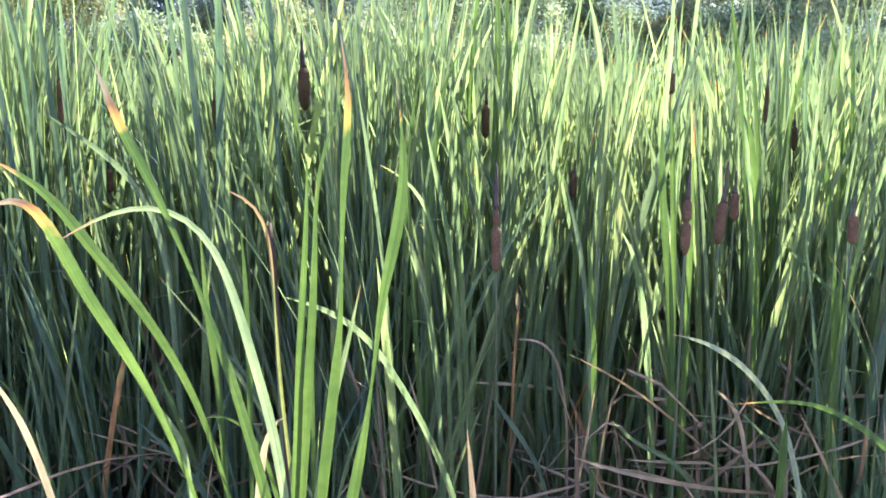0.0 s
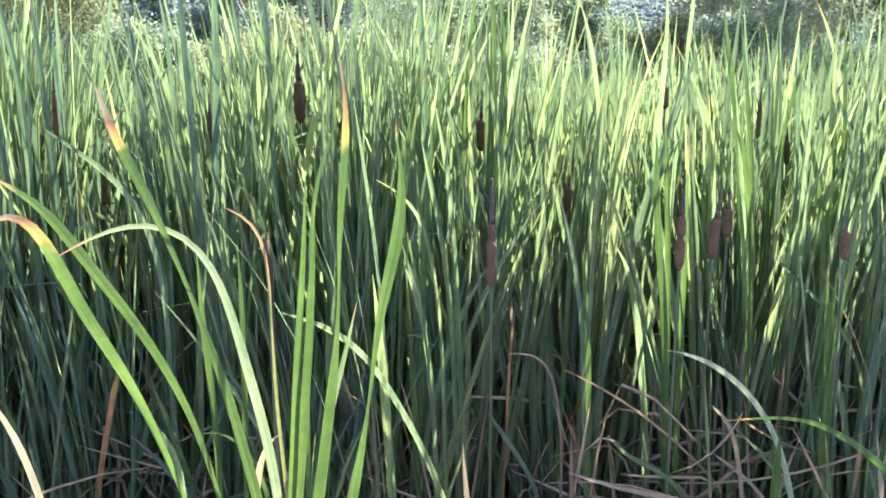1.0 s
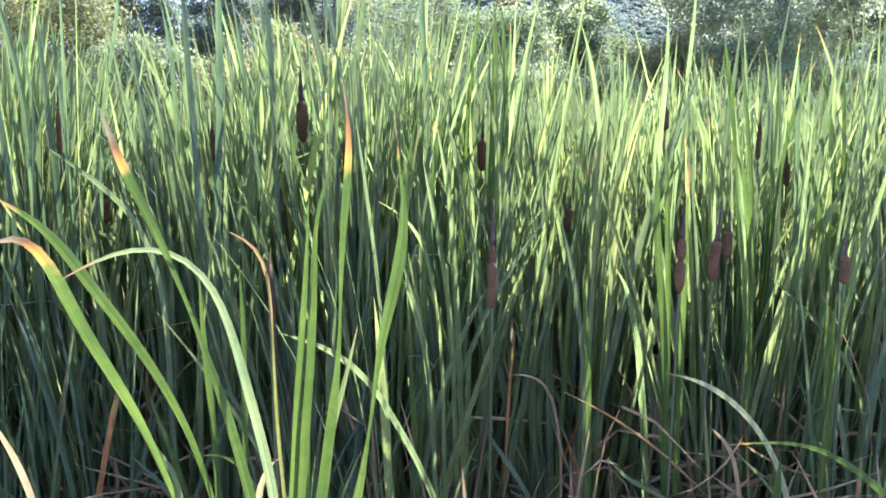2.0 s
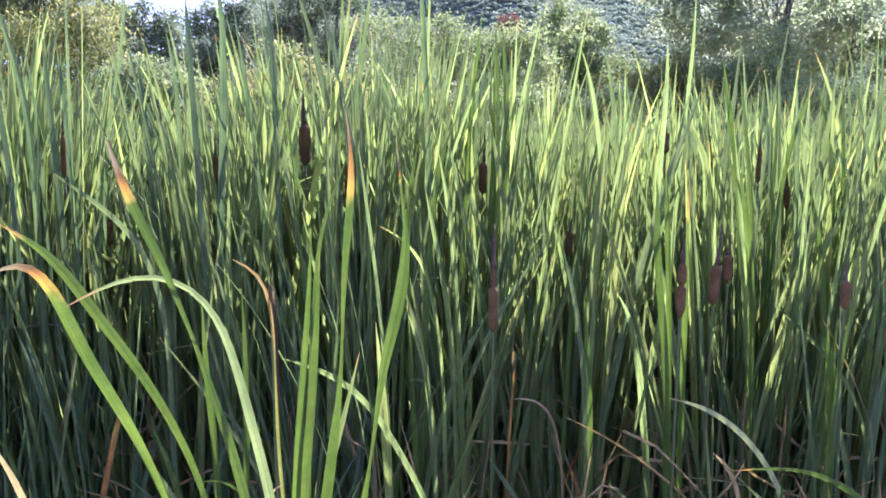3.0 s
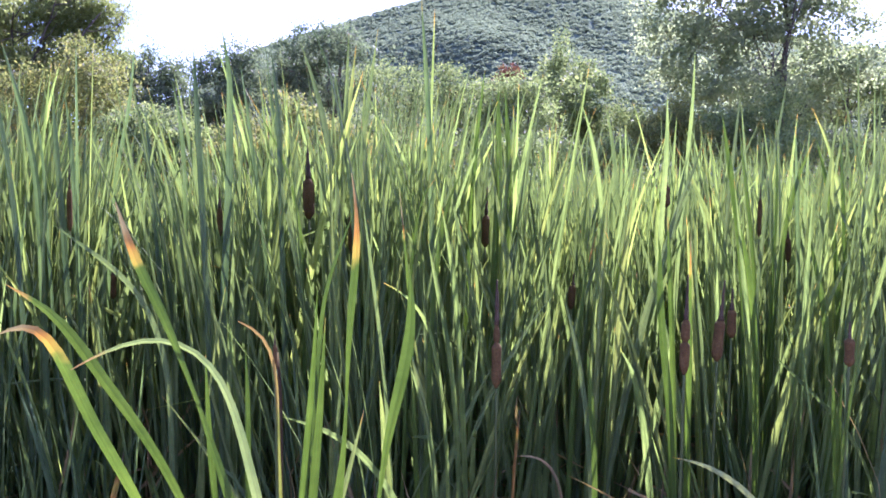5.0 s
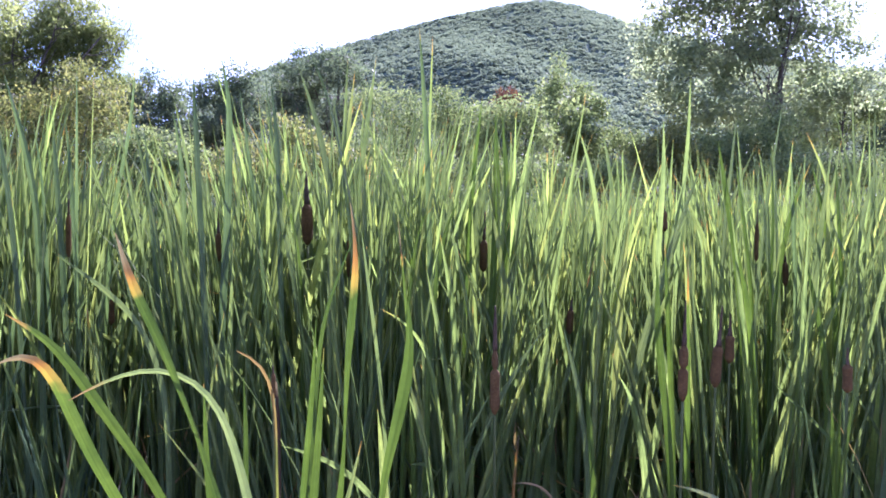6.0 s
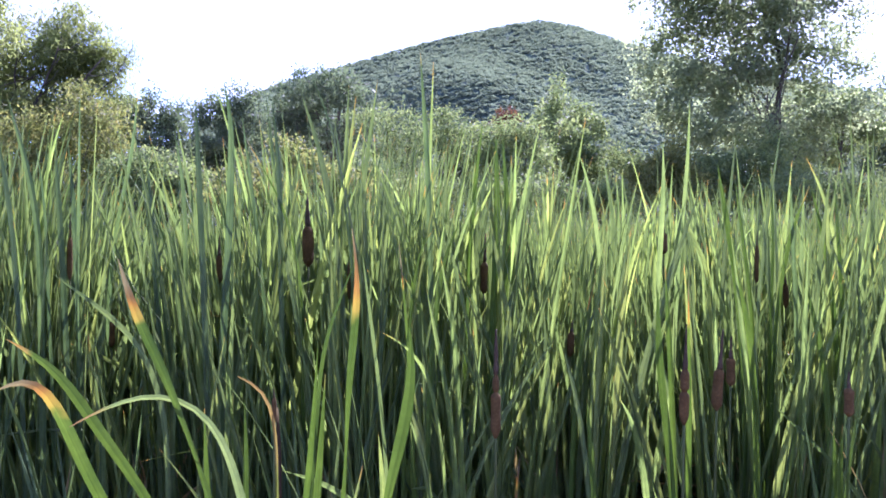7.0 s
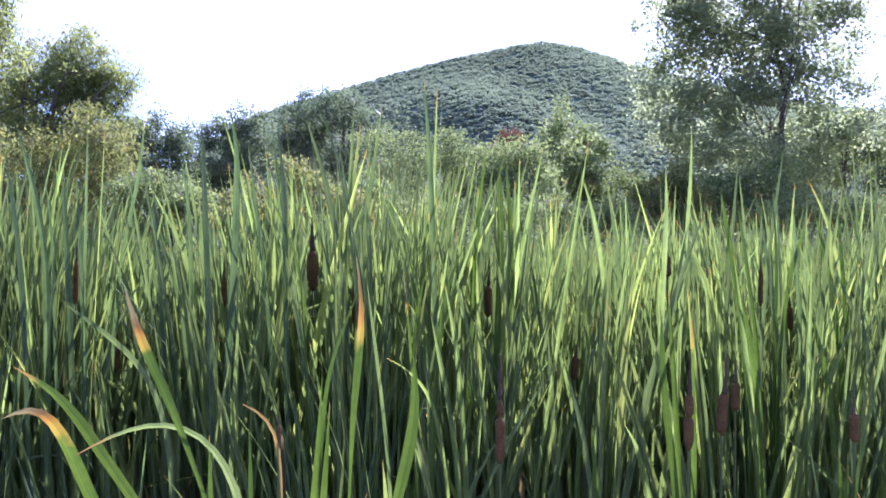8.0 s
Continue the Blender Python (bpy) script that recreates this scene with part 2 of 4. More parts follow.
mat_stalk = solid_material("green_stalk", [(0.3, (0.065, 0.085, 0.030)), (0.7, (0.10, 0.12, 0.045))], 30.0, 0.85, 0.3, 0.001, (2, 2, 0.2))
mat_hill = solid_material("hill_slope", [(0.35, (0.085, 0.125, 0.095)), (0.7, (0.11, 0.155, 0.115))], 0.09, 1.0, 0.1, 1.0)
# paler and bluer than real foliage: the haze of distance put into the colour
mat_hazy_hill_woods = foliage_material("hill_woods", [(0.0, (0.136, 0.180, 0.178)), (0.5, (0.155, 0.202, 0.186)), (1.0, (0.174, 0.222, 0.190))], 0.55, 1.15, 1.0)


# ---- shapes ----
rng = np.random.default_rng(7)


def mesh_from(name, verts, faces, uvs=None, material=None, smooth=True):
    """verts (n, 3); faces (m, 4) or (m, 3); uvs (n, 2) by vertex."""
    me = bpy.data.meshes.new(name)
    verts, faces = np.asarray(verts, np.float32), np.asarray(faces, np.int32)
    m, k = faces.shape
    me.vertices.add(len(verts))
    me.vertices.foreach_set("co", verts.ravel())
    me.loops.add(m * k)
    me.loops.foreach_set("vertex_index", faces.ravel())
    me.polygons.add(m)
    me.polygons.foreach_set("loop_start", np.arange(m, dtype=np.int32) * k)
    me.update(calc_edges=True)
    me.polygons.foreach_set("use_smooth", np.full(m, smooth))
    if uvs is not None:
        layer = me.uv_layers.new(name="UVMap")
        layer.data.foreach_set("uv", np.asarray(uvs, np.float32)[faces.ravel()].ravel())
    if material:
        me.materials.append(material)
    me.validate()
    return me


def blades(lines, side, width, keel=0.14):
    """Thin blades folded along the middle. lines (n, s, 3), side (n, s, 3) unit, width (n, s)."""
    n, s, _ = lines.shape
    along = np.gradient(lines, axis=1)
    along /= np.linalg.norm(along, axis=2, keepdims=True) + 1e-9
    face = np.cross(along, side)
    w = width[..., None]
    v = np.stack([lines - side * w / 2, lines + face * w * keel, lines + side * w / 2], axis=2)
    i = np.arange(n)[:, None, None] * s * 3 + np.arange(s - 1)[None, :, None] * 3 + np.arange(2)[None, None, :]
    f = np.stack([i, i + 1, i + 4, i + 3], axis=-1).reshape(-1, 4)
    u = np.broadcast_to(np.linspace(0, 1, s)[None, :, None], (n, s, 3))
    c = np.broadcast_to(np.array([0, 0.5, 1.0])[None, None, :], (n, s, 3))
    return v.reshape(-1, 3), f, np.stack([u, c], axis=-1).reshape(-1, 2)


def blade_width(u, full, taper=0.2, foot=0.75):
    """Parallel-sided, narrower at the foot, running out to a long point."""
    k = np.clip((u - (1 - taper)) / taper, 0, 1)
    return full * (foot + (1 - foot) * np.clip(u / 0.25, 0, 1)) * (1 - k ** 1.6) + 0.0003


def grown(base, az, lean, length, bend, twist0, twist, full, s=9, power=2.2, droop=None):
    """Many blades at once: centre lines that lean and bend over, their sides and widths."""
    n = len(az)
    u = 1 - (1 - np.linspace(0, 1, s)[None, :]) ** 1.4
    th = lean[:, None] + bend[:, None] * u ** power
    if droop is not None:
        # a kink: past a point the blade hangs over
        where, how = droop
        th = th + how[:, None] / (1 + np.exp(-(u - where[:, None]) * 40))
    d = np.stack([np.cos(az), np.sin(az), np.zeros(n)], -1)[:, None, :]
    step = (d * np.sin(th)[..., None] + np.array([0, 0, 1.0]) * np.cos(th)[..., None]) * length[:, None, None] * np.append(np.diff(u[0]), 0.05)[None, :, None]
    line = np.concatenate([np.zeros((n, 1, 3)), np.cumsum(step[:, :-1], axis=1)], axis=1) + base[:, None, :]
    along = step / np.linalg.norm(step, axis=2, keepdims=True)
    h = np.stack([-np.sin(az), np.cos(az), np.zeros(n)], -1)[:, None, :] + 0 * along
    a = (twist0[:, None] + twist[:, None] * u)[..., None]
    side = np.cos(a) * h + np.sin(a) * np.cross(along, h)
    width = blade_width(u, full[:, None])
    return line, side, width


def part(name, me, parent, label=""):
    ob = new(name, me)
    ob.parent = parent
    if label:
        ob["label"] = label
    return ob


def thing(name, at, label, category, group="", kind=""):
    ob = new(name)
    ob.empty_display_size = 0.1
    ob.matrix_basis = Matrix.Translation(at)
    return tagged(ob, label, category, group, kind)


def tube(points, radii, sides=8, twist=0.0):
    """A tapered round bar along points."""
    p, r = np.asarray(points, float), np.asarray(radii, float)
    s = len(p)
    along = np.gradient(p, axis=0)
    along /= np.linalg.norm(along, axis=1, keepdims=True) + 1e-9
    ref = np.where(np.abs(along[:, 2:3]) > 0.9, np.array([[1.0, 0, 0]]), np.array([[0, 0, 1.0]]))
    a = np.cross(along, ref)
    a /= np.linalg.norm(a, axis=1, keepdims=True)
    b = np.cross(along, a)
    ang = np.linspace(0, 2 * np.pi, sides, endpoint=False)
    v = p[:, None] + r[:, None, None] * (np.cos(ang)[None, :, None] * a[:, None] + np.sin(ang)[None, :, None] * b[:, None])
    i = np.arange(s - 1)[:, None] * sides
    j = np.arange(sides)[None]
    f = np.stack([i + j, i + (j + 1) % sides, i + sides + (j + 1) % sides, i + sides + j], -1).reshape(-1, 4)
    v = v.reshape(-1, 3)
    # close both ends by drawing them in to a point
    ends = np.stack([p[0], p[-1]])
    n0 = len(v)
    cap0 = np.stack([np.full(sides, n0), (np.arange(sides) + 1) % sides, np.arange(sides), np.full(sides, n0)], -1)
    top = (s - 1) * sides
    cap1 = np.stack([np.full(sides, n0 + 1), top + np.arange(sides), top + (np.arange(sides) + 1) % sides, np.full(sides, n0 + 1)], -1)
    return np.concatenate([v, ends]), f, np.concatenate([cap0, cap1])[:, :3]


def tube_mesh(name, bars, material):
    """Bars (points, radii, sides) joined into one mesh."""
    vs, fs, k = [], [], 0
    for pts, rad, sides in bars:
        v, f, c = tube(pts, rad, sides)
        vs.append(v)
        fs += [tuple(int(q) + k for q in face) for face in f] + [tuple(int(q) + k for q in face) for face in c]
        k += len(v)
    me = bpy.data.meshes.new(name)
    me.from_pydata(np.concatenate(vs).tolist(), [], fs)
    me.polygons.foreach_set("use_smooth", np.ones(len(me.polygons), bool))
    me.materials.append(material)
    return me


# ---- ground and hill ----
def ground_height(x, y):
    return 0.02 * np.sin(x * 1.7 + y * 0.9) + 0.025 * np.sin(y * 2.3 - x * 0.8)


def build_ground():
    r = np.concatenate([np.linspace(0, 14, 57), np.geomspace(14.5, 4500, 40)])
    a = np.linspace(0, 2 * np.pi, 97)[:-1]
    x, y = r[:, None] * np.cos(a), r[:, None] * np.sin(a) + 4
    z = ground_height(x, y) * np.clip(1.5 - r[:, None] / 40, 0, 1)
    v = np.stack([x, y, z], -1).reshape(-1, 3)
    n = len(a)
    i, j = np.arange(len(r) - 1)[:, None] * n, np.arange(n)[None]
    f = np.stack([i + j, i + n + j, i + n + (j + 1) % n, i + (j + 1) % n], -1).reshape(-1, 4)
    tagged(new("ground", mesh_from("ground", v, f, None, mat_mud)), "brown marsh ground covered with bits of dead straw", "ground", kind="structure")


build_ground()


def value_noise(x, y, seed):
    """Smooth noise on a unit grid, 0 to 1."""
    g = np.random.default_rng(seed).random((64, 64))
    xi, yi = np.floor(x).astype(int), np.floor(y).astype(int)
    fx, fy = x - xi, y - yi
    fx, fy = fx * fx * (3 - 2 * fx), fy * fy * (3 - 2 * fy)
    at = lambda p, q: g[p % 64, q % 64]
    return (at(xi, yi) * (1 - fx) + at(xi + 1, yi) * fx) * (1 - fy) + (at(xi, yi + 1) * (1 - fx) + at(xi + 1, yi + 1) * fx) * fy


RIDGE_X = (-900, -420, -290, -226, -203, -120, -50, 10, 55, 106, 150, 200, 265, 330, 420, 520, 700, 1100)
RIDGE_Z = (10, 15, 30, 110, 154, 178, 199, 214, 224, 235, 229, 214, 196, 178, 164, 156, 120, 30)


def hill_height(x, y):
    top = np.interp(x + 14 * (value_noise(x / 60, y / 60, 3) - 0.5), RIDGE_X, RIDGE_Z)
    k = np.clip((y - 470) / 430, 0, 1)
    up = k ** 0.9
    back = np.clip((y - 900) / 600, 0, 1)
    z = top * np.where(y < 900, up, 1 - back ** 1.3)
    folds = value_noise(x / 95 + y / 260, y / 330, 5) - 0.5
    folds2 = value_noise(x / 38 - y / 170, y / 120, 8) - 0.5
    edge = np.clip(1 - np.abs(k - 0.5) * 2, 0, 1)
    return z + edge * (24 * folds + 9 * folds2) * np.clip(top / 150, 0, 1)


def build_hill():
    x = np.concatenate([np.linspace(-900, -285, 40), np.linspace(-280, 540, 210), np.linspace(545, 1100, 40)])
    y = np.concatenate([np.linspace(460, 905, 130), np.linspace(912, 1500, 40)])
    gx, gy = np.meshgrid(x, y)
    z = hill_height(gx, gy) - 2
    v = np.stack([gx, gy, z], -1).reshape(-1, 3)
    n = len(x)
    i, j = np.arange(len(y) - 1)[:, None] * n, np.arange(n - 1)[None]
    f = np.stack([i + j, i + j + 1, i + n + j + 1, i + n + j], -1).reshape(-1, 4)
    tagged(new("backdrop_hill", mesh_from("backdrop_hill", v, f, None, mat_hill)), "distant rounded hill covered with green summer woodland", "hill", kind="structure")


build_hill()


# ---- trees and shrubs ----
def leaf_cloud(name, centres, spread, per, size, material, slim=0.55, flat=0.75, hang=0.0, lift=0.7):
    """A crown: small pointed leaves thrown round many twig ends."""
    n = len(centres) * per
    c = np.repeat(centres, per, axis=0)
    s = np.repeat(spread, per)
    p = c + np.clip(rng.normal(size=(n, 3)), -1.7, 1.7) * s[:, None] * np.array([1, 1, flat])
    a = rng.normal(size=(n, 3))
    a[:, 2] -= hang
    a /= np.linalg.norm(a, axis=1, keepdims=True)
    b = np.cross(a, rng.normal(size=(n, 3)) * 0.7 + np.array([0, 0, lift]))
    b /= np.linalg.norm(b, axis=1, keepdims=True) + 1e-9
    k = (size * rng.uniform(0.6, 1.3, n))[:, None]
    v = np.stack([p - a * k / 2, p + b * k * slim / 2, p + a * k / 2, p - b * k * slim / 2], 1).reshape(-1, 3)
    return mesh_from(name, v, np.arange(n * 4).reshape(n, 4), None, material, smooth=False)


def in_lobes(lobes, n, loose=False):
    """Points in the outer part of rounded lobes (x, y, z, rx, rz), more of them where a lobe is bigger."""
    big = np.array(lobes, float)
    sub = []
    for l in big if not loose else ():
        sub.append((*l[:3], l[3] * 0.55, l[4] * 0.55))
        for _ in range(22):
            d = rng.normal(size=3)
            d /= np.linalg.norm(d)
            k = rng.uniform(0.16, 0.34)
            at = l[:3] + d * rng.uniform(0.5, 1.15) * np.array([l[3], l[3], l[4]])
            sub.append((*at, l[3] * k, l[4] * k))
    lobes = np.array(sub) if sub else big
    wt = (lobes[:, 3] ** 2 * lobes[:, 4]) ** 0.8
    pick = rng.choice(len(lobes), n, p=wt / wt.sum())
    d = rng.normal(size=(n, 3))
    d /= np.linalg.norm(d, axis=1, keepdims=True)
    r = rng.random(n) ** 0.42 * (1 + 0.16 * rng.normal(size=n))
    l = lobes[pick]
    return l[:, :3] + d * r[:, None] * np.stack([l[:, 3], l[:, 3], l[:, 4]], -1)


def limb_bar(a, b, r0, r1, bow, sides=6, s=7, wild=0.02):
    a, b = np.array(a, float), np.array(b, float)
    u = np.linspace(0, 1, s)[:, None]
    p = a + (b - a) * u + np.array(bow)[None] * np.sin(np.pi * u) + rng.normal(size=(s, 3)) * wild * np.linalg.norm(b - a) * np.sin(np.pi * u)
    return p, np.linspace(r0, r1, s), sides


def tree(name, at, lobes, leaf, twigs, per, spread, material, label, category="tree", trunk=0.12, stems=1, slim=0.55, hang=0.0, group="", limbs=9, loose=False):
    """Trunk or stems from the ground, limbs out to the lobes, and a crown of single leaves. lobes are given from the foot."""
    t = thing(name, at, label, category, group)
    lob = np.array(lobes, float)
    top = lob[np.argmax(lob[:, 2])]
    for k in range(stems):
        end = top[:3] if stems == 1 else lob[k % len(lob), :3]
        foot = np.array([0.0, 0, -0.1]) if stems == 1 else np.array([rng.normal() * 0.25, rng.normal() * 0.25, -0.1])
        p, r, sd = limb_bar(foot, end, trunk, trunk * 0.2, (rng.normal() * 0.1, rng.normal() * 0.1, 0), 9, 10, 0.006)
        bole = part("trunk" if stems == 1 else "stem", tube_mesh("trunk", [(p, r, sd)], mat_bark), t)
        for _ in range(limbs // stems):
            u = rng.uniform(0.25, 0.85)
            a = p[int(u * (len(p) - 1))]
            l = lob[rng.integers(len(lob))]
            d = rng.normal(size=3)
            b = l[:3] + d / np.linalg.norm(d) * np.array([l[3], l[3], l[4]]) * 0.75
            bars = [limb_bar(a, b, trunk * 0.38 * (1.1 - u), trunk * 0.06, (0, 0, rng.uniform(-0.1, 0.25)), 5)]
            for _ in range(5):
                q = bars[0][0][rng.integers(2, 7)]
                bars.append(limb_bar(q, q + rng.normal(size=3) * np.array([l[3], l[3], l[4]]) * 0.4, trunk * 0.1, trunk * 0.03, (0, 0, 0.05), 4, 4))
            part("limb", tube_mesh("limb", bars, mat_bark), bole)
    c = in_lobes(lob, twigs, loose)
    part("crown", leaf_cloud("crown", c, np.full(len(c), spread) * rng.uniform(0.6, 1.4, len(c)), per, leaf, material, slim, 0.75, hang), t)
    return t


def stand(name, x, y, lobes, leaf, twigs, per, spread, material, label, category, **more):
    """A tree or shrub rooted at x, y; lobes: sideways from the foot, height, half width, half height, in metres."""
    full = [(dx, rng.normal() * r * 0.4, z, r, h) for dx, z, r, h in lobes]
    return tree(name, (x, y, 0), full, leaf, twigs, per, spread, material, label, category, **more)


willow = stand("willow_tree", -11.88, 22, [(1.71, 6.88, 0.78, 0.7), (1.63, 7.35, 0.31, 0.31), (2.26, 7.04, 0.39, 0.31), (0.93, 5.87, 1.24, 0.93), (2.72, 6.26, 0.59, 0.62), (2.49, 5.79, 0.7, 0.86), (2.02, 5.01, 1.09, 0.93), (-0.16, 5.17, 1.24, 1.09), (0.62, 4.24, 1.71, 0.93), (2.49, 3.93, 0.93, 0.78), (3.1, 6.15, 0.5, 0.42), (3.0, 5.3, 0.6, 0.6), (1.2, 6.6, 0.7, 0.6), (1.9, 6.1, 0.9, 0.8), (0.2, 6.2, 0.7, 0.6)],
      0.131, 6382, 8, 0.168, mat_willow, "green willow tree with narrow leaves and spreading branches", "tree", trunk=0.11, slim=0.26, hang=0.5, limbs=16)
for way in (((0.1, -0.7, 3.6), (3.3, -1.4, 5.9), 0.075, 0.5), ((1.2, -1.1, 4.4), (2.3, -1.5, 6.4), 0.05, 0.2), ((0.1, -0.8, 3.3), (2.7, -1.6, 4.0), 0.06, 0.25), ((0.5, -0.9, 4.1), (1.2, -1.5, 6.0), 0.05, 0.1)):
    bar = limb_bar(way[0], way[1], way[2], 0.014, (0, 0, -way[3]), 6, 9, 0.015)
    forks = [limb_bar(bar[0][k], bar[0][k] + np.array([rng.uniform(0.2, 0.6), rng.uniform(-0.3, 0.1), rng.uniform(-0.1, 0.7)]), 0.018, 0.006, (0, 0, -0.05), 4, 5) for k in (3, 4, 5, 6, 7)]
    part("limb", tube_mesh("limb", [bar] + forks, mat_bark), willow)
stand("willow_tree", -11.45, 19, [(0.67, 6.7, 0.74, 0.94), (-0.13, 7.5, 1.07, 1.21), (-0.4, 5.49, 1.21, 1.21), (0.0, 4.01, 1.21, 1.07)],
      0.131, 5518, 8, 0.168, mat_willow, "tall grey-green willow tree with drooping narrow leaves", "tree", trunk=0.18, slim=0.26, hang=0.6, limbs=10)
stand("yellowing_shrub", -8.45, 18, [(-0.76, 3.5, 1.02, 0.7), (0.25, 4.0, 0.85, 0.7), (1.0, 3.7, 0.7, 0.7), (1.15, 3.12, 0.76, 0.76), (0.9, 4.3, 0.4, 0.4), (0.0, 2.48, 1.53, 0.76), (1.78, 2.35, 0.76, 0.45)],
      0.074, 2320, 13, 0.126, mat_yellow_shrub, "yellowish green leafy shrub at the marsh edge", "shrub", trunk=0.05, stems=4)
stand("shrub", -10.26, 19, [(-0.27, 3.07, 0.81, 0.6), (0.67, 2.87, 0.74, 0.6), (-1.07, 2.93, 0.81, 0.67), (0.0, 2.19, 1.21, 0.54)],
      0.108, 1015, 9, 0.126, mat_shrub, "grey-green leafy shrub below the willows", "shrub", trunk=0.05, stems=3)
stand("shrub", -14.0, 30, [(-1.2, 3.0, 1.4, 1.2), (0.5, 3.2, 1.4, 1.3), (1.8, 2.8, 1.2, 1.1), (0.0, 1.8, 2.0, 0.9), (3.2, 2.4, 1.2, 1.0)],
      0.132, 1305, 12, 0.210, mat_dark, "dark green undergrowth behind the willows", "shrub", trunk=0.05, stems=3)
stand("shrub", -10.6, 18, [(-0.9, 1.7, 0.9, 0.6), (0.1, 1.8, 0.9, 0.7), (1.0, 1.7, 0.8, 0.6)],
      0.084, 942, 12, 0.126, mat_shrub, "low green leafy shrub below the willows", "shrub", trunk=0.04, stems=3)
stand("shrub", -8.9, 17, [(-0.9, 1.6, 0.9, 0.6), (0.1, 1.7, 0.9, 0.7), (1.0, 1.6, 0.8, 0.6)],
      0.084, 942, 12, 0.126, mat_shrub, "low green leafy shrub behind the cattails", "shrub", trunk=0.04, stems=3)
stand("shrub", -6.18, 17, [(0.24, 2.67, 0.54, 0.48), (0.84, 2.49, 0.54, 0.48), (-0.36, 2.67, 0.48, 0.54), (0.24, 2.07, 0.84, 0.48)],
      0.079, 1087, 13, 0.118, mat_shrub, "green leafy shrub at the marsh edge", "shrub", trunk=0.05, stems=3)
stand("tree", -11.63, 32, [(-0.72, 6.58, 0.32, 0.41), (0.11, 6.69, 0.32, 0.41), (-0.45, 6.12, 0.9, 0.79), (0.68, 5.67, 0.9, 0.9), (1.24, 5.63, 0.32, 0.5), (-1.02, 5.45, 0.9, 1.02), (0.23, 4.54, 1.58, 1.02)],
      0.131, 1416, 14, 0.202, mat_dark, "dark green rounded broadleaf tree behind the marsh", "tree", trunk=0.14)
stand("tree", -10.03, 36, [(1.43, 7.66, 0.25, 0.56), (1.4, 7.0, 0.66, 0.81), (2.04, 6.9, 0.25, 0.61), (0.89, 6.9, 0.23, 0.51), (-0.05, 7.35, 0.25, 0.56), (-0.13, 6.69, 0.66, 0.71), (-0.76, 6.74, 0.2, 0.61), (-0.89, 6.06, 0.46, 0.76), (1.02, 5.8, 1.27, 1.15), (-0.25, 4.91, 1.53, 1.02)],
      0.131, 1620, 14, 0.202, mat_dark, "dark green young trees with ragged pointed tops", "tree", trunk=0.14)
stand("tree", -5.76, 42, [(0.0, 8.73, 1.54, 1.07), (-0.89, 9.33, 0.53, 0.48), (0.65, 9.51, 0.59, 0.48), (-1.48, 7.84, 1.48, 1.04), (-2.67, 8.08, 0.53, 0.59), (1.19, 8.29, 0.89, 1.19), (-2.38, 6.95, 1.78, 1.48), (0.0, 6.36, 2.67, 1.78)],
      0.156, 1822, 14, 0.235, mat_dark, "large dark green broadleaf tree with a domed crown", "tree", trunk=0.22)
stand("shrub", -1.54, 26, [(-0.18, 5.09, 0.74, 0.74), (0.64, 4.81, 0.74, 0.74), (-0.74, 4.72, 0.64, 0.74), (0.0, 3.99, 1.29, 0.83), (0.37, 3.07, 1.47, 0.74)],
      0.079, 1200, 13, 0.151, mat_shrub, "tall grey-green shrub with small leaves", "shrub", trunk=0.07, stems=3)
stand("shrub", 0.26, 23, [(0.0, 4.68, 0.42, 0.46), (0.65, 4.28, 0.57, 0.49), (-0.16, 4.03, 0.73, 0.65), (0.33, 3.22, 1.14, 0.81)],
      0.079, 974, 13, 0.134, mat_shrub, "light green bushy shrub at the marsh edge", "shrub", trunk=0.06, stems=3)
stand("shrub", 1.96, 22, [(-0.16, 4.16, 0.7, 0.44), (-0.62, 3.77, 0.62, 0.54), (0.47, 3.93, 0.62, 0.62), (0.0, 2.99, 1.17, 0.86)],
      0.079, 1124, 13, 0.134, mat_shrub, "bright green leafy shrub at the marsh edge", "shrub", trunk=0.06, stems=3)
stand("sumac_shrub", 2.01, 23.5, [(0.0, 4.83, 0.37, 0.23), (-0.25, 4.55, 0.3, 0.23)],
      0.115, 134, 8, 0.101, mat_red, "sumac shrub with reddish brown leaves", "shrub", trunk=0.04, stems=2)
stand("poplar_tree", 3.97, 26, [(-0.13, 6.1, 0.24, 0.48), (-0.18, 5.36, 0.48, 0.55), (0.55, 5.18, 0.46, 0.55), (-0.55, 4.9, 0.46, 0.55), (0.18, 4.35, 1.01, 0.74), (0.18, 3.25, 1.29, 0.92)],
      0.105, 1350, 13, 0.143, mat_shrub, "slim young poplar tree with light green leaves", "tree", trunk=0.08)
stand("shrub", 5.41, 25, [(0.0, 3.8, 0.71, 0.49), (-0.62, 3.54, 0.62, 0.53), (0.62, 3.45, 0.62, 0.49), (0.0, 2.83, 1.24, 0.8)],
      0.079, 900, 13, 0.134, mat_shrub, "rounded light green shrub at the marsh edge", "shrub", trunk=0.06, stems=3)
stand("shrub", 5.73, 21, [(-0.07, 3.15, 0.52, 0.45), (0.45, 3.52, 0.59, 0.59), (-0.3, 2.63, 0.74, 0.59), (0.59, 2.63, 0.89, 0.67)],
      0.079, 974, 13, 0.126, mat_yellow_shrub, "bright green leafy shrub below the tall poplar", "shrub", trunk=0.06, stems=3)
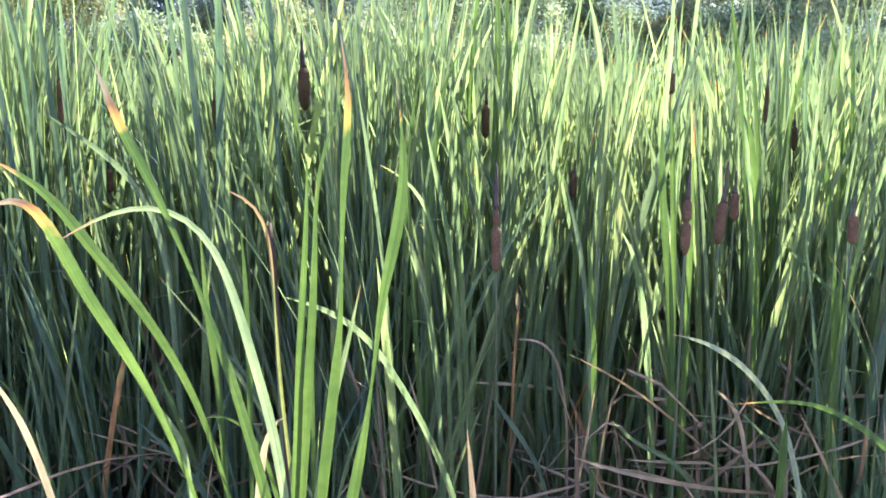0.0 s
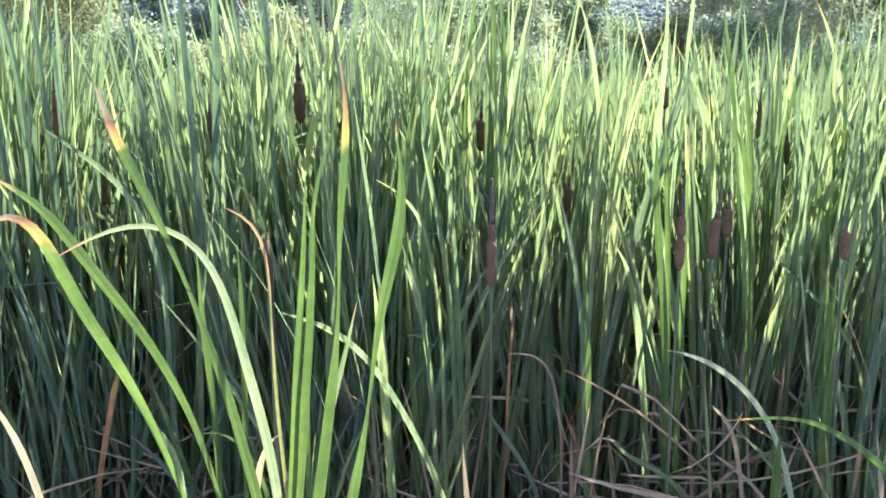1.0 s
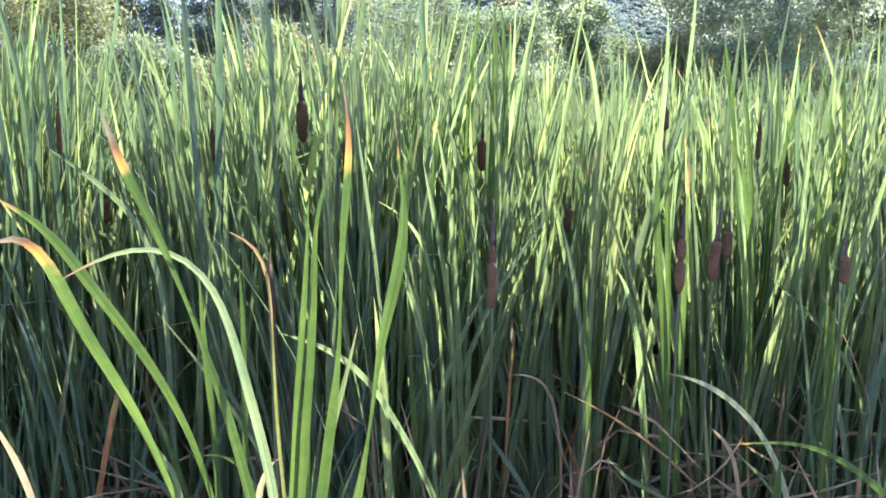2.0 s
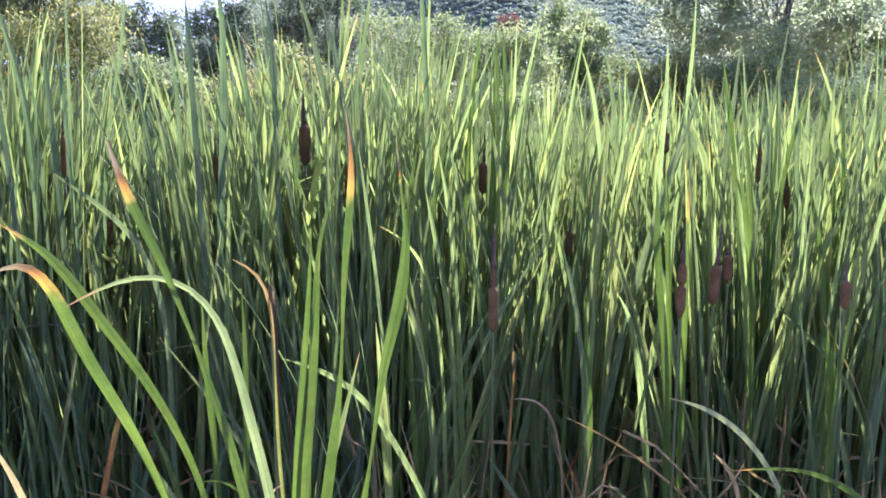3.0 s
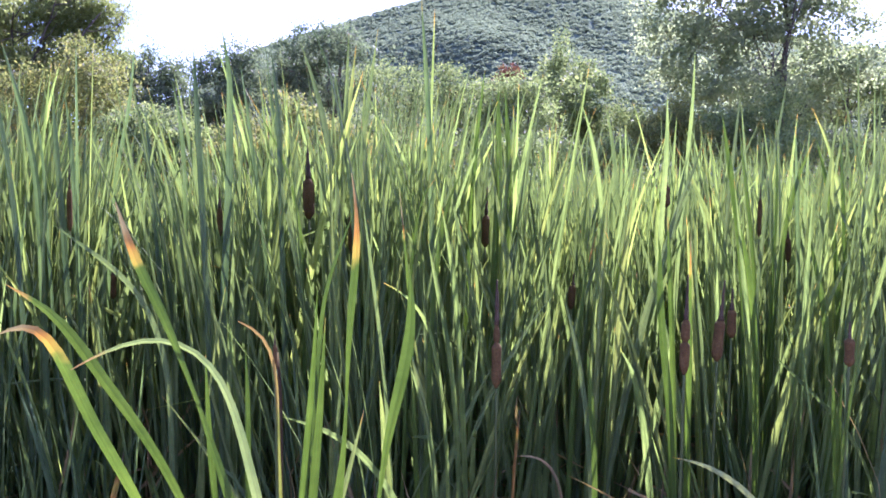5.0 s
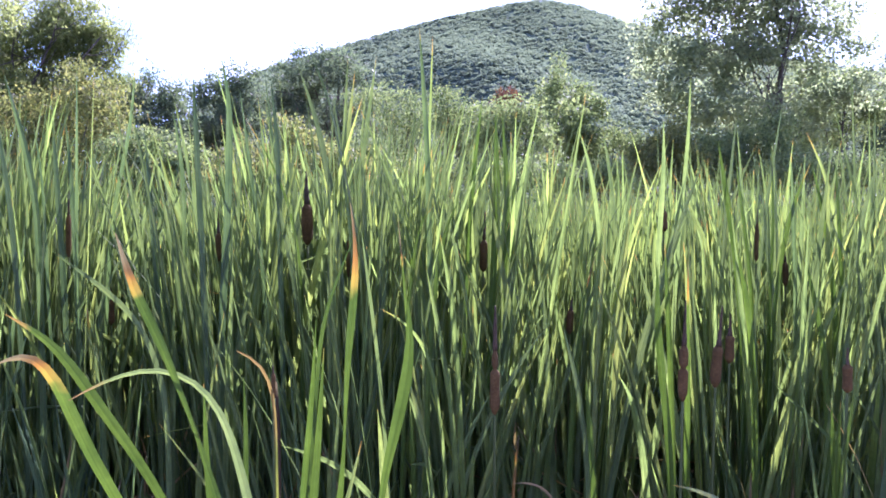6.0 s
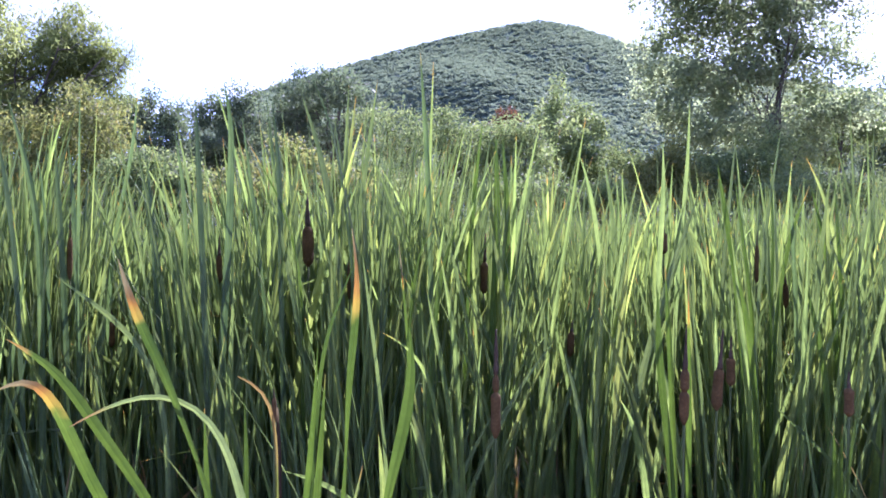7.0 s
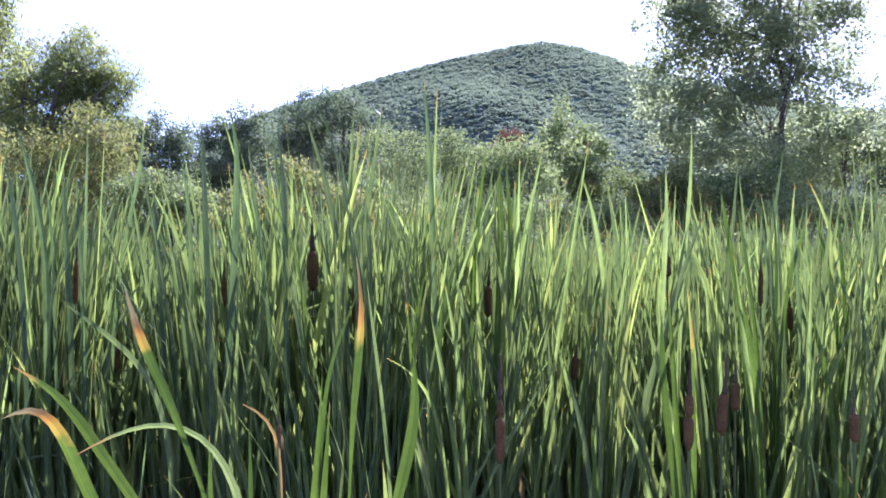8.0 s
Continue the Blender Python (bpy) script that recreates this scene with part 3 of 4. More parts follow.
stand("poplar_tree", 10.45, 25, [(0.0, 11.67, 1.5, 1.3), (-1.33, 10.6, 1.6, 1.4), (0.9, 10.43, 1.6, 1.4), (-2.6, 9.6, 1.4, 1.1), (-3.1, 8.5, 1.2, 0.9), (-3.4, 7.6, 0.9, 0.7), (-2.03, 7.9, 1.4, 1.1), (-1.0, 8.9, 1.5, 1.2), (-0.8, 7.4, 1.3, 1.1), (0.97, 8.66, 1.33, 1.06), (2.1, 9.0, 0.8, 0.8), (2.3, 8.0, 0.6, 0.6), (1.86, 7.07, 1.0, 0.6), (2.6, 6.5, 0.6, 0.45), (1.15, 6.2, 1.0, 0.6), (-2.9, 6.3, 1.4, 0.8), (-1.4, 6.1, 1.4, 0.97), (-3.45, 5.13, 1.06, 0.71), (0.09, 5.5, 1.24, 0.88), (-1.8, 4.5, 1.6, 0.97), (1.4, 5.0, 1.2, 0.6), (2.4, 5.2, 0.9, 0.6), (0.2, 4.3, 1.3, 0.8), (-0.3, 9.9, 1.1, 1.0), (-0.2, 8.2, 1.0, 0.9), (0.4, 7.2, 0.9, 0.7), (-0.6, 6.6, 1.0, 0.7), (1.8, 9.9, 1.0, 1.0)],
      0.115, 4700, 13, 0.200, mat_poplar, "tall poplar tree with fluttering leaves and sky gaps", "tree", trunk=0.11, limbs=24, slim=0.8)
stand("shrub", 8.49, 22, [(-0.47, 3.3, 1.09, 0.7), (0.62, 3.46, 0.93, 0.78), (-1.24, 2.84, 0.93, 0.7), (0.16, 2.53, 1.56, 0.62)],
      0.092, 972, 16, 0.151, mat_shrub, "grey-green shaded shrub below the tall poplar", "shrub", trunk=0.07, stems=3)
stand("tree", 13.10, 27, [(-0.57, 5.41, 1.05, 0.76), (0.57, 5.51, 1.05, 0.76), (0.0, 4.46, 1.53, 0.95), (-0.95, 3.89, 1.15, 0.86), (1.34, 5.03, 0.95, 0.86)],
      0.105, 1500, 13, 0.168, mat_shrub, "broad leafy tree with light green leaves", "tree", trunk=0.12)
stand("tree", 16.67, 30, [(-0.21, 4.57, 1.06, 1.27), (1.06, 5.84, 1.48, 1.48), (0.64, 3.51, 1.7, 1.06), (-1.06, 3.08, 1.27, 0.85)],
      0.118, 1620, 16, 0.185, mat_dark, "dark green tree at the edge of the marsh", "tree", trunk=0.12)
stand("shrub", 9.56, 20, [(-0.28, 2.58, 0.99, 0.49), (0.85, 2.44, 0.99, 0.49), (-1.13, 2.37, 0.85, 0.42)],
      0.079, 750, 13, 0.126, mat_shrub, "green leafy shrub behind the cattails", "shrub", trunk=0.05, stems=3)
stand("yellowing_shrub", -3.89, 17, [(-0.24, 2.67, 0.72, 0.42), (0.72, 3.15, 0.42, 0.36), (0.96, 2.67, 0.72, 0.48), (0.12, 2.19, 1.32, 0.42), (1.92, 2.43, 0.72, 0.42)],
      0.079, 1740, 13, 0.118, mat_yellow_shrub, "yellow-green tall herbs and shrub behind the cattails", "shrub", trunk=0.04, stems=4)
stand("shrub", 2.77, 19, [(-1.21, 2.4, 0.94, 0.4), (0.0, 2.33, 0.94, 0.4), (1.21, 2.26, 0.94, 0.4)],
      0.079, 824, 13, 0.118, mat_shrub, "low green shrub behind the cattails", "shrub", trunk=0.04, stems=3)
stand("shrub", -1.75, 20, [(-0.28, 3.01, 0.71, 0.49), (0.42, 2.58, 0.85, 0.57), (1.41, 2.44, 0.85, 0.49)],
      0.079, 750, 13, 0.126, mat_shrub, "low grey-green shrub behind the cattails", "shrub", trunk=0.04, stems=3)


def bare_twigs(tree_at, start, end):
    """A thin leafless branch that sticks out beyond the willow's crown."""
    main = limb_bar(start, end, 0.022, 0.006, (0.12, 0, -0.1), 5, 9)
    branch = part("bare_branch", tube_mesh("bare_branch", [main], mat_bark), tree_at, "thin bare grey branch")
    for k in (4, 5, 6, 7):
        q = main[0][k]
        part("twig", tube_mesh("twig", [limb_bar(q, q + np.array([rng.uniform(-0.1, 0.35), 0.05, rng.uniform(0.1, 0.4)]), 0.008, 0.003, (0, 0, 0.02), 4, 4)], mat_bark), branch)


bare_twigs(willow, (2.7, -0.5, 5.16), (3.76, -0.4, 6.58))


# woodland that closes the view all round, behind the trees that stand out
def far_woods():
    n = 420
    a = np.concatenate([np.linspace(-0.75, 0.75, 190), np.linspace(0.8, 2 * np.pi - 0.8, 230)])
    r = rng.uniform(60, 95, n)
    h = np.where(np.arange(n) < 190, rng.uniform(3.5, 7.0, n), rng.uniform(2.0, 4.2, n))
    c = np.stack([np.sin(a) * r, np.cos(a) * r, h * 0.7], -1)
    cc = np.repeat(c, 16, axis=0) + rng.normal(size=(n * 16, 3)) * np.repeat(np.stack([1.6 + 0 * h, 1.6 + 0 * h, h * 0.4], -1), 16, axis=0)
    me = leaf_cloud("far_woods", cc, np.full(len(cc), 0.8), 6, 0.6, mat_dark)
    tagged(new("far_woods", me), "band of distant green woodland round the marsh", "woods", kind="stuff")


far_woods()


def undergrowth():
    """Low leafy growth that fills the foot of the shrubs along the marsh's far edge."""
    n = 4400
    x = rng.uniform(-17, 20, n)
    y = rng.uniform(20, 31, n)
    z = rng.uniform(0.1, 1.7, n) + 1.1 * value_noise(x * 0.45 + 9, y * 0.3, 12) * rng.random(n)
    c = np.stack([x, y, z], -1)
    me = leaf_cloud("undergrowth", c, np.full(n, 0.2), 12, 0.11, mat_shrub)
    tagged(new("undergrowth", me), "low green undergrowth below the shrubs", "undergrowth", kind="stuff")


undergrowth()


def hill_woods():
    """Tree crowns all over the slope that faces the marsh, each a rounded clump of leafy sprays."""
    n, per = 24000, 20
    x = rng.uniform(-300, 470, n)
    y = 482 + 435 * rng.random(n)
    c = np.stack([x, y, hill_height(x, y) - 1.2], -1)
    r = rng.uniform(2.0, 4.2, n)
    shape = np.stack([r, r, r * rng.uniform(0.45, 0.8, n)], -1)
    d = rng.normal(size=(n, per, 3))
    d[..., 2] = np.abs(d[..., 2])
    d /= np.linalg.norm(d, axis=2, keepdims=True)
    p = (c[:, None] + d * shape[:, None] * rng.uniform(0.72, 1.1, (n, per, 1))).reshape(-1, 3)
    # the sprays turn their faces to the light, which flattens contrast as haze would
    out = (d * 0.35 + np.array([0.25, 0.35, 0.65]) + rng.normal(size=d.shape) * 0.36).reshape(-1, 3)
    e = np.cross(out, rng.normal(size=out.shape))
    e /= np.linalg.norm(e, axis=1, keepdims=True)
    g = np.cross(out / np.linalg.norm(out, axis=1, keepdims=True), e)
    k = rng.uniform(0.65, 1.3, (len(p), 1))
    v = np.stack([p + e * k, p - e * k * 0.5 + g * k * 0.87, p - e * k * 0.5 - g * k * 0.87], 1)
    me = bpy.data.meshes.new("hill_woods")
    me.from_pydata(v.reshape(-1, 3).tolist(), [], np.arange(len(p) * 3).reshape(-1, 3).tolist())
    me.materials.append(mat_hazy_hill_woods)
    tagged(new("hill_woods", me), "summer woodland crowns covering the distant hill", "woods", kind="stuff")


hill_woods()


# ---- the cattail marsh ----
STAND_X = (-1.5, -1.12, -1.04, -0.84, -0.74, -0.6, -0.41, -0.15, 0.03, 0.25, 0.6, 1.5)
STAND_Z = (1.83, 1.80, 1.59, 1.60, 1.76, 1.85, 1.90, 1.88, 1.80, 1.76, 1.74, 1.77)


def stand_height(x, y):
    """How tall the cattails grow: two tall patches at the near edge, lower and even beyond."""
    near = np.interp(x * 2.6 / y, STAND_X, STAND_Z) * np.interp(y, (1.8, 2.4), (0.74, 1.0))
    far = 1.60 + y * np.interp(x / y, (-0.3, -0.15), (0.0, 0.012))
    w = np.clip((y - 3.1) / 1.2, 0, 1)
    return near * (1 - w) + far * w


def shoot_blades(base, fan, per, top, s, thin=0.0058, wide=0.0163, tall=0.5):
    """The leaves of many shoots: each a fan of blades, the outer ones shorter and leaning out. top: the height of each shoot."""
    n = len(fan)
    m = n * per
    az = np.repeat(fan, per) + np.tile(np.arange(per) % 2, n) * np.pi + rng.normal(size=m) * 0.5
    rel = np.where(rng.random(m) < tall, rng.uniform(0.88, 1.0, m), rng.uniform(0.5, 0.92, m))
    over = rng.random(m) < 0.05
    rel = np.where(over, rng.uniform(0.45, 0.82, m), rel)
    foot = np.repeat(base, per, axis=0) + np.stack([np.cos(az) * 0.015, np.sin(az) * 0.015, np.zeros(m)], -1)
    lean = 0.01 + np.minimum(np.abs(rng.normal(size=m)) * 0.10, 0.28) + 0.18 * (1 - rel)
    bend = np.minimum(np.abs(rng.normal(size=m)) * 0.24, 0.65)
    droop = (rng.uniform(0.72, 0.93, m), np.where(over, rng.uniform(0.5, 1.3, m), 0.0))
    line, side, width = grown(foot, az, lean, np.ones(m), bend, rng.normal(size=m) * 0.9, rng.normal(size=m) * 1.4, thin + (wide - thin) * rng.random(m) ** 1.4, s, 2.2, droop)
    high = (line[..., 2] - foot[:, None, 2]).max(axis=1)
    line = foot[:, None, :] + (line - foot[:, None, :]) * (np.repeat(top, per) * rel / high)[:, None, None]
    return line, side, width


def shoot_prototype(shapes, deep):
    """A shoot of unit height, each leaf a part of its own."""
    green = mat_deep if deep else mat_leaf
    t = thing("cattail_plant", (0, -40, 0), ("deep green" if deep else "green") + " cattail plant with long upright strap leaves", "cattail", "cattail plants in the marsh")
    n = int(rng.integers(9, 13))
    line, side, width = shoot_blades(np.array([[0, 0, -0.01]]), np.array([rng.uniform(0, np.pi)]), n, np.array([1.65]), 12)
    shapes[t.name] = [line]
    width = width * 1.2
    for k in range(n):
        me = mesh_from("leaf", *blades(line[k:k + 1], side[k:k + 1], width[k:k + 1]), green if rng.random() < 0.94 else mat_yellowtip, False)
        part("leaf", me, t)
    return t


def head_gap(line):
    """Which of these blades (n, s, 3) hang across a seed head that stands behind them, as one looks into the marsh."""
    n, m, _ = line.shape
    u = np.linspace(0, m - 1, 4 * m)
    i = np.minimum(u.astype(int), m - 2)
    f = (u - i)[None, :, None]
    p = line[:, i] * (1 - f) + line[:, i + 1] * f
    bad = np.zeros(n, bool)
    for x, y, z0, z1 in CLEAR:
        k = p[..., 1] / y
        rise = 1.53 + (np.array([z0, z1])[:, None, None] - 1.53) * k
        bad |= ((p[..., 1] < y) & (np.abs(p[..., 0] - x * k) < 0.019) & (p[..., 2] > rise[0] - 0.02) & (p[..., 2] < rise[1] + 0.03)).any(axis=1)
    return bad


CLEAR = []


# ---- single plants near the path ----
def single_plant(x, y, label):
    return thing("cattail_plant", (x, y, 0), label, "cattail", "cattail plants in the marsh")


def strap_leaf(plant, fx, fy, wide, material, *bends, back=0.0, face=None, taper=None):
    """One blade from its foot through a few bends (sideways, up) to its tip; wide in millimetres, one number or one for each bend, back: how far it leans
    away, face: how far it turns from facing the path, at foot and tip;
    taper: the share of it that narrows to the point."""
    if taper is None:
        taper = 0.3 if material in (mat_drytip, mat_longtip) else 0.12
    z0 = bends[0][1]
    slope = (bends[1][0] - bends[0][0]) / max(0.02, bends[1][1] - bends[0][1])
    low = [(fx, 0.0)]
    if z0 > 0.45:
        low.append((bends[0][0] * 0.62 + fx * 0.38 - 0.04 * slope * z0, z0 * 0.52))
    k = np.array(low + list(bends), float)
    s = np.concatenate([[0], np.cumsum(np.linalg.norm(np.diff(k, axis=0), axis=1))])
    # smooth run through the bends
    tan = np.gradient(k, s, axis=0)
    m = 56
    u = np.linspace(0, s[-1], m)
    i = np.clip(np.searchsorted(s, u) - 1, 0, len(s) - 2)
    h = (s[i + 1] - s[i])[:, None]
    q = ((u - s[i])[:, None]) / h
    p = (2 * q ** 3 - 3 * q ** 2 + 1) * k[i] + (q ** 3 - 2 * q ** 2 + q) * h * tan[i] + (-2 * q ** 3 + 3 * q ** 2) * k[i + 1] + (q ** 3 - q ** 2) * h * tan[i + 1]
    for _ in range(3):
        p[1:-1] = (p[:-2] + 2 * p[1:-1] + p[2:]) / 4
    w = u / s[-1]
    if material in (mat_orange, mat_straw_one, mat_pale, mat_pale_green) and fy > 1.7:
        CLEAR.extend((q[0], fy, q[1], q[1]) for q in p[m // 2::5])
    line = np.stack([p[:, 0], fy + back * np.minimum(1, p[:, 1] / max(z0, 0.1)), p[:, 1]], -1)
    line -= np.array(plant.location)
    along = np.gradient(line, axis=0)
    along /= np.linalg.norm(along, axis=1, keepdims=True)
    a, b = face or (rng.uniform(-0.6, 0.6), rng.uniform(-0.8, 0.8))
    turn = a + (b - a) * w
    front = np.stack([np.sin(turn), -np.cos(turn), 0 * turn], -1)
    side = np.cross(front, along)
    side /= np.linalg.norm(side, axis=1, keepdims=True)
    if isinstance(wide, tuple):
        width = np.interp(w, s / s[-1], (wide[0] * 0.8,) * len(low) + wide) * 0.92 / 1000
    else:
        width = blade_width(w, wide / 1000 * (0.8 if fy > 1.8 else 1.0), taper, 0.7)
    me = mesh_from("leaf", *blades(line[None], side[None], width[None], 0.12), material, False)
    return part("leaf", me, plant)


def seed_head(x, y, z0, z1, r, top, lean=0.0, waist=0.0, upper=1.0):
    """A stalk with a brown velvety head and the bare spike above it."""
    t = thing("cattail_stalk", (x, y, 0), "cattail stalk with a brown velvety seed head", "cattail", "cattail seed heads")
    bow = -lean * 1.2
    ps = np.array([(bow * (1 - u) ** 2, 0.02 * (1 - u), z0 * u + 0.03 * u) for u in np.linspace(0, 1, 9)])
    part("stalk", tube_mesh("stalk", [(ps, np.linspace(0.0055, 0.003, 9), 7)], mat_stalk), t)
    n = 31
    u = np.linspace(0, 1, n)
    prof = np.minimum(1, np.sqrt(np.clip(np.minimum(u, 1 - u) / 0.15, 0, 1))) * (1 + 0.05 * np.sin(u * 9 + x * 7)) * (1 + 0.008 * rng.normal(size=n))
    if waist:
        prof = prof * np.where(u > waist, upper, 1) * (1 - 0.55 * np.exp(-((u - waist) / 0.035) ** 2))
    prof[0], prof[-1] = 0.25, 0.25
    ph = np.stack([lean * 0.5 * u ** 2, 0 * u, z0 + (z1 - z0) * u], -1)
    part("seed_head", tube_mesh("seed_head", [(ph, 0.88 * r * prof, 14)], mat_head), t, "brown velvety seed head")
    if top > z1 + 0.012:
        v = np.linspace(0, 1, 8)
        pt = np.stack([lean * (0.5 + 0.5 * v), 0 * v, z1 - 0.005 + (top - z1) * v], -1)
        part("bare_spike", tube_mesh("bare_spike", [(pt, r * 0.42 * (1 - 0.7 * v) * (1 + 0.15 * rng.normal(size=8)), 8)], mat_spike), t, "withered bare brown spike")
    CLEAR.append((x, y, z0, z1))
    return t


plant = single_plant(-0.32, 1.37, "cattail plant with arching leaves and withered orange tips")
strap_leaf(plant, -0.238, 1.299, 23, mat_drytip, (-0.397, 0.825), (-0.484, 1.063), (-0.538, 1.161), (-0.654, 1.332), (-0.692, 1.312), back=-0.02, face=(-2.4, 0.2), taper=0.13)
strap_leaf(plant, -0.245, 1.364, 20, mat_bright, (-0.364, 0.8), (-0.418, 0.997), (-0.455, 1.076), (-0.561, 1.239), (-0.641, 1.345), (-0.709, 1.385), back=-0.02, face=(-2.2, 0.2))
strap_leaf(plant, -0.154, 1.16, (17.1, 15.6, 14.2, 10.0, 5.7, 9.2, 14.9, 16.4, 12.1, 7.1, 1.4), mat_drytip, (-0.255, 0.896), (-0.279, 1.010), (-0.303, 1.111), (-0.327, 1.187), (-0.343, 1.242), (-0.368, 1.308), (-0.391, 1.371), (-0.421, 1.430), (-0.436, 1.465), (-0.441, 1.493), (-0.451, 1.522), face=(0.2, 0.0))
strap_leaf(plant, -0.453, 1.193, 12, mat_pale, (-0.581, 0.871), (-0.624, 1.025), (-0.669, 1.104), back=-0.01)
strap_leaf(plant, -0.420, 1.434, 11, mat_leaf, (-0.443, 0.771), (-0.457, 0.894), (-0.479, 0.936), (-0.514, 0.983), back=-0.05)
plant = single_plant(-0.29, 1.40, "cattail plant with bright sunlit green strap leaves")
strap_leaf(plant, -0.171, 1.17, (14.3, 15.8, 15.1, 12.9, 10.8, 9.3, 8.6, 7.9, 7.2, 5.0, 1.1), mat_arch, (-0.230, 0.890), (-0.244, 1.006), (-0.268, 1.115), (-0.289, 1.206), (-0.316, 1.280), (-0.346, 1.315), (-0.374, 1.328), (-0.402, 1.332), (-0.434, 1.327), (-0.471, 1.314), (-0.525, 1.284), face=(0.2, 0.0))
strap_leaf(plant, -0.209, 1.26, (6.2, 6.2, 5.4, 5.4, 5.4, 4.7, 3.9, 1.6), mat_curl, (-0.239, 0.898), (-0.246, 1.002), (-0.251, 1.151), (-0.256, 1.279), (-0.263, 1.310), (-0.278, 1.330), (-0.293, 1.338), (-0.310, 1.339), face=(0.2, 0.0))
strap_leaf(plant, -0.238, 1.27, (4.7, 5.5, 7.8, 3.1), mat_brown, (-0.247, 0.893), (-0.249, 1.032), (-0.250, 1.230), (-0.252, 1.289), face=(0.2, 0.0))
strap_leaf(plant, -0.391, 1.55, (9.6, 12.5, 12.5, 8.6, 1.0), mat_bright, (-0.376, 0.801), (-0.370, 0.950), (-0.369, 1.053), (-0.368, 1.153), (-0.371, 1.237), face=(0.2, 0.0))
strap_leaf(plant, -0.402, 1.48, (11.0, 12.8, 12.8, 8.2, 0.9), mat_bright, (-0.409, 0.772), (-0.412, 0.955), (-0.421, 1.074), (-0.424, 1.160), (-0.426, 1.240), face=(0.2, 0.0))
strap_leaf(plant, -0.349, 1.299, 12, mat_pale, (-0.29, 0.84), (-0.274, 0.941), (-0.263, 0.972), (-0.247, 0.991), (-0.238, 0.986), back=-0.05)
strap_leaf(plant, -0.203, 1.453, 8, mat_bright, (-0.303, 0.803), (-0.316, 0.857), (-0.339, 0.895), (-0.365, 0.918), (-0.392, 0.928), (-0.417, 0.92), back=-0.05)
plant = single_plant(-0.29, 1.39, "cattail plant with bright sunlit green strap leaves")
strap_leaf(plant, -0.254, 1.14, (11.9, 12.6, 12.6, 10.5, 7.0, 0.7), mat_bright, (-0.209, 0.906), (-0.202, 0.987), (-0.193, 1.110), (-0.184, 1.213), (-0.176, 1.305), (-0.170, 1.402), face=(0.2, 0.0))
strap_leaf(plant, -0.249, 1.15, (10.6, 12.0, 14.1, 12.7, 9.2, 0.7), mat_bright, (-0.200, 0.900), (-0.193, 0.967), (-0.185, 1.068), (-0.175, 1.166), (-0.168, 1.254), (-0.161, 1.363), face=(0.2, 0.0))
strap_leaf(plant, -0.261, 1.28, (18.9, 19.7, 17.3, 8.7, 3.9, 9.5, 13.4, 11.8, 6.3, 1.2), mat_longtip, (-0.194, 0.831), (-0.181, 0.923), (-0.164, 1.044), (-0.153, 1.128), (-0.148, 1.210), (-0.144, 1.306), (-0.137, 1.384), (-0.130, 1.452), (-0.129, 1.497), (-0.138, 1.565), face=(0.2, 0.0))
strap_leaf(plant, -0.225, 1.07, (17.0, 15.7, 10.5, 3.9, 5.9, 11.1, 16.3, 17.0, 11.1, 1.3), mat_bright, (-0.117, 0.942), (-0.107, 0.989), (-0.098, 1.033), (-0.087, 1.097), (-0.079, 1.153), (-0.071, 1.215), (-0.056, 1.276), (-0.043, 1.335), (-0.037, 1.389), (-0.041, 1.437), face=(0.2, 0.0))
strap_leaf(plant, -0.304, 1.442, 10, mat_leaf, (-0.224, 0.767), (-0.133, 1.16), back=-0.04)
strap_leaf(plant, -0.277, 1.544, 8, mat_bright, (-0.235, 1.202), (-0.219, 1.346), (-0.161, 1.505), back=0.01)
plant = single_plant(-0.01, 1.77, "cattail plant with long green strap leaves and a dry tip")
strap_leaf(plant, 0.168, 1.648, 14, mat_leaf, (-0.001, 0.736), (-0.068, 0.883), (-0.155, 1.014), (-0.199, 1.05), (-0.265, 1.079), (-0.312, 1.092), back=-0.05)
strap_leaf(plant, 0.026, 1.879, 16, mat_leaf, (-0.009, 0.766), (-0.02, 0.908), (-0.039, 1.019), (-0.077, 1.141), back=0.02)
strap_leaf(plant, 0.052, 1.901, 11, mat_leaf, (-0.011, 1.141), (-0.029, 1.221), (-0.061, 1.273), (-0.099, 1.306), (-0.138, 1.324), back=-0.00)
strap_leaf(plant, -0.054, 1.746, 10, mat_leaf, (-0.127, 1.187), (-0.167, 1.517), back=0.00)
strap_leaf(plant, 0.027, 1.959, 13, mat_leaf, (-0.027, 0.969), (-0.046, 1.065), (-0.085, 1.199), back=-0.06)
strap_leaf(plant, -0.027, 2.056, 14, mat_drytip, (-0.084, 1.349), (-0.102, 1.543), back=-0.06)
plant = single_plant(0.90, 1.83, "cattail plant with long green strap leaves and a dry tip")
strap_leaf(plant, 1.195, 1.540, 14, mat_drytip, (0.971, 0.677), (0.799, 0.845), (0.741, 0.873), (0.685, 0.882), (0.564, 0.877), back=0.01)
strap_leaf(plant, 0.741, 1.723, 17, mat_bright, (0.745, 0.586), (0.748, 0.785), back=-0.02)
strap_leaf(plant, 0.796, 2.008, 13, mat_straw_one, (0.764, 0.574), (0.713, 0.725), (0.672, 0.762), back=-0.06)
strap_leaf(plant, 0.881, 2.060, 11, mat_straw_one, (0.855, 0.471), (0.815, 0.519), (0.708, 0.606), back=-0.06)
plant = single_plant(0.78, 1.95, "cattail plant with bright sunlit green strap leaves")
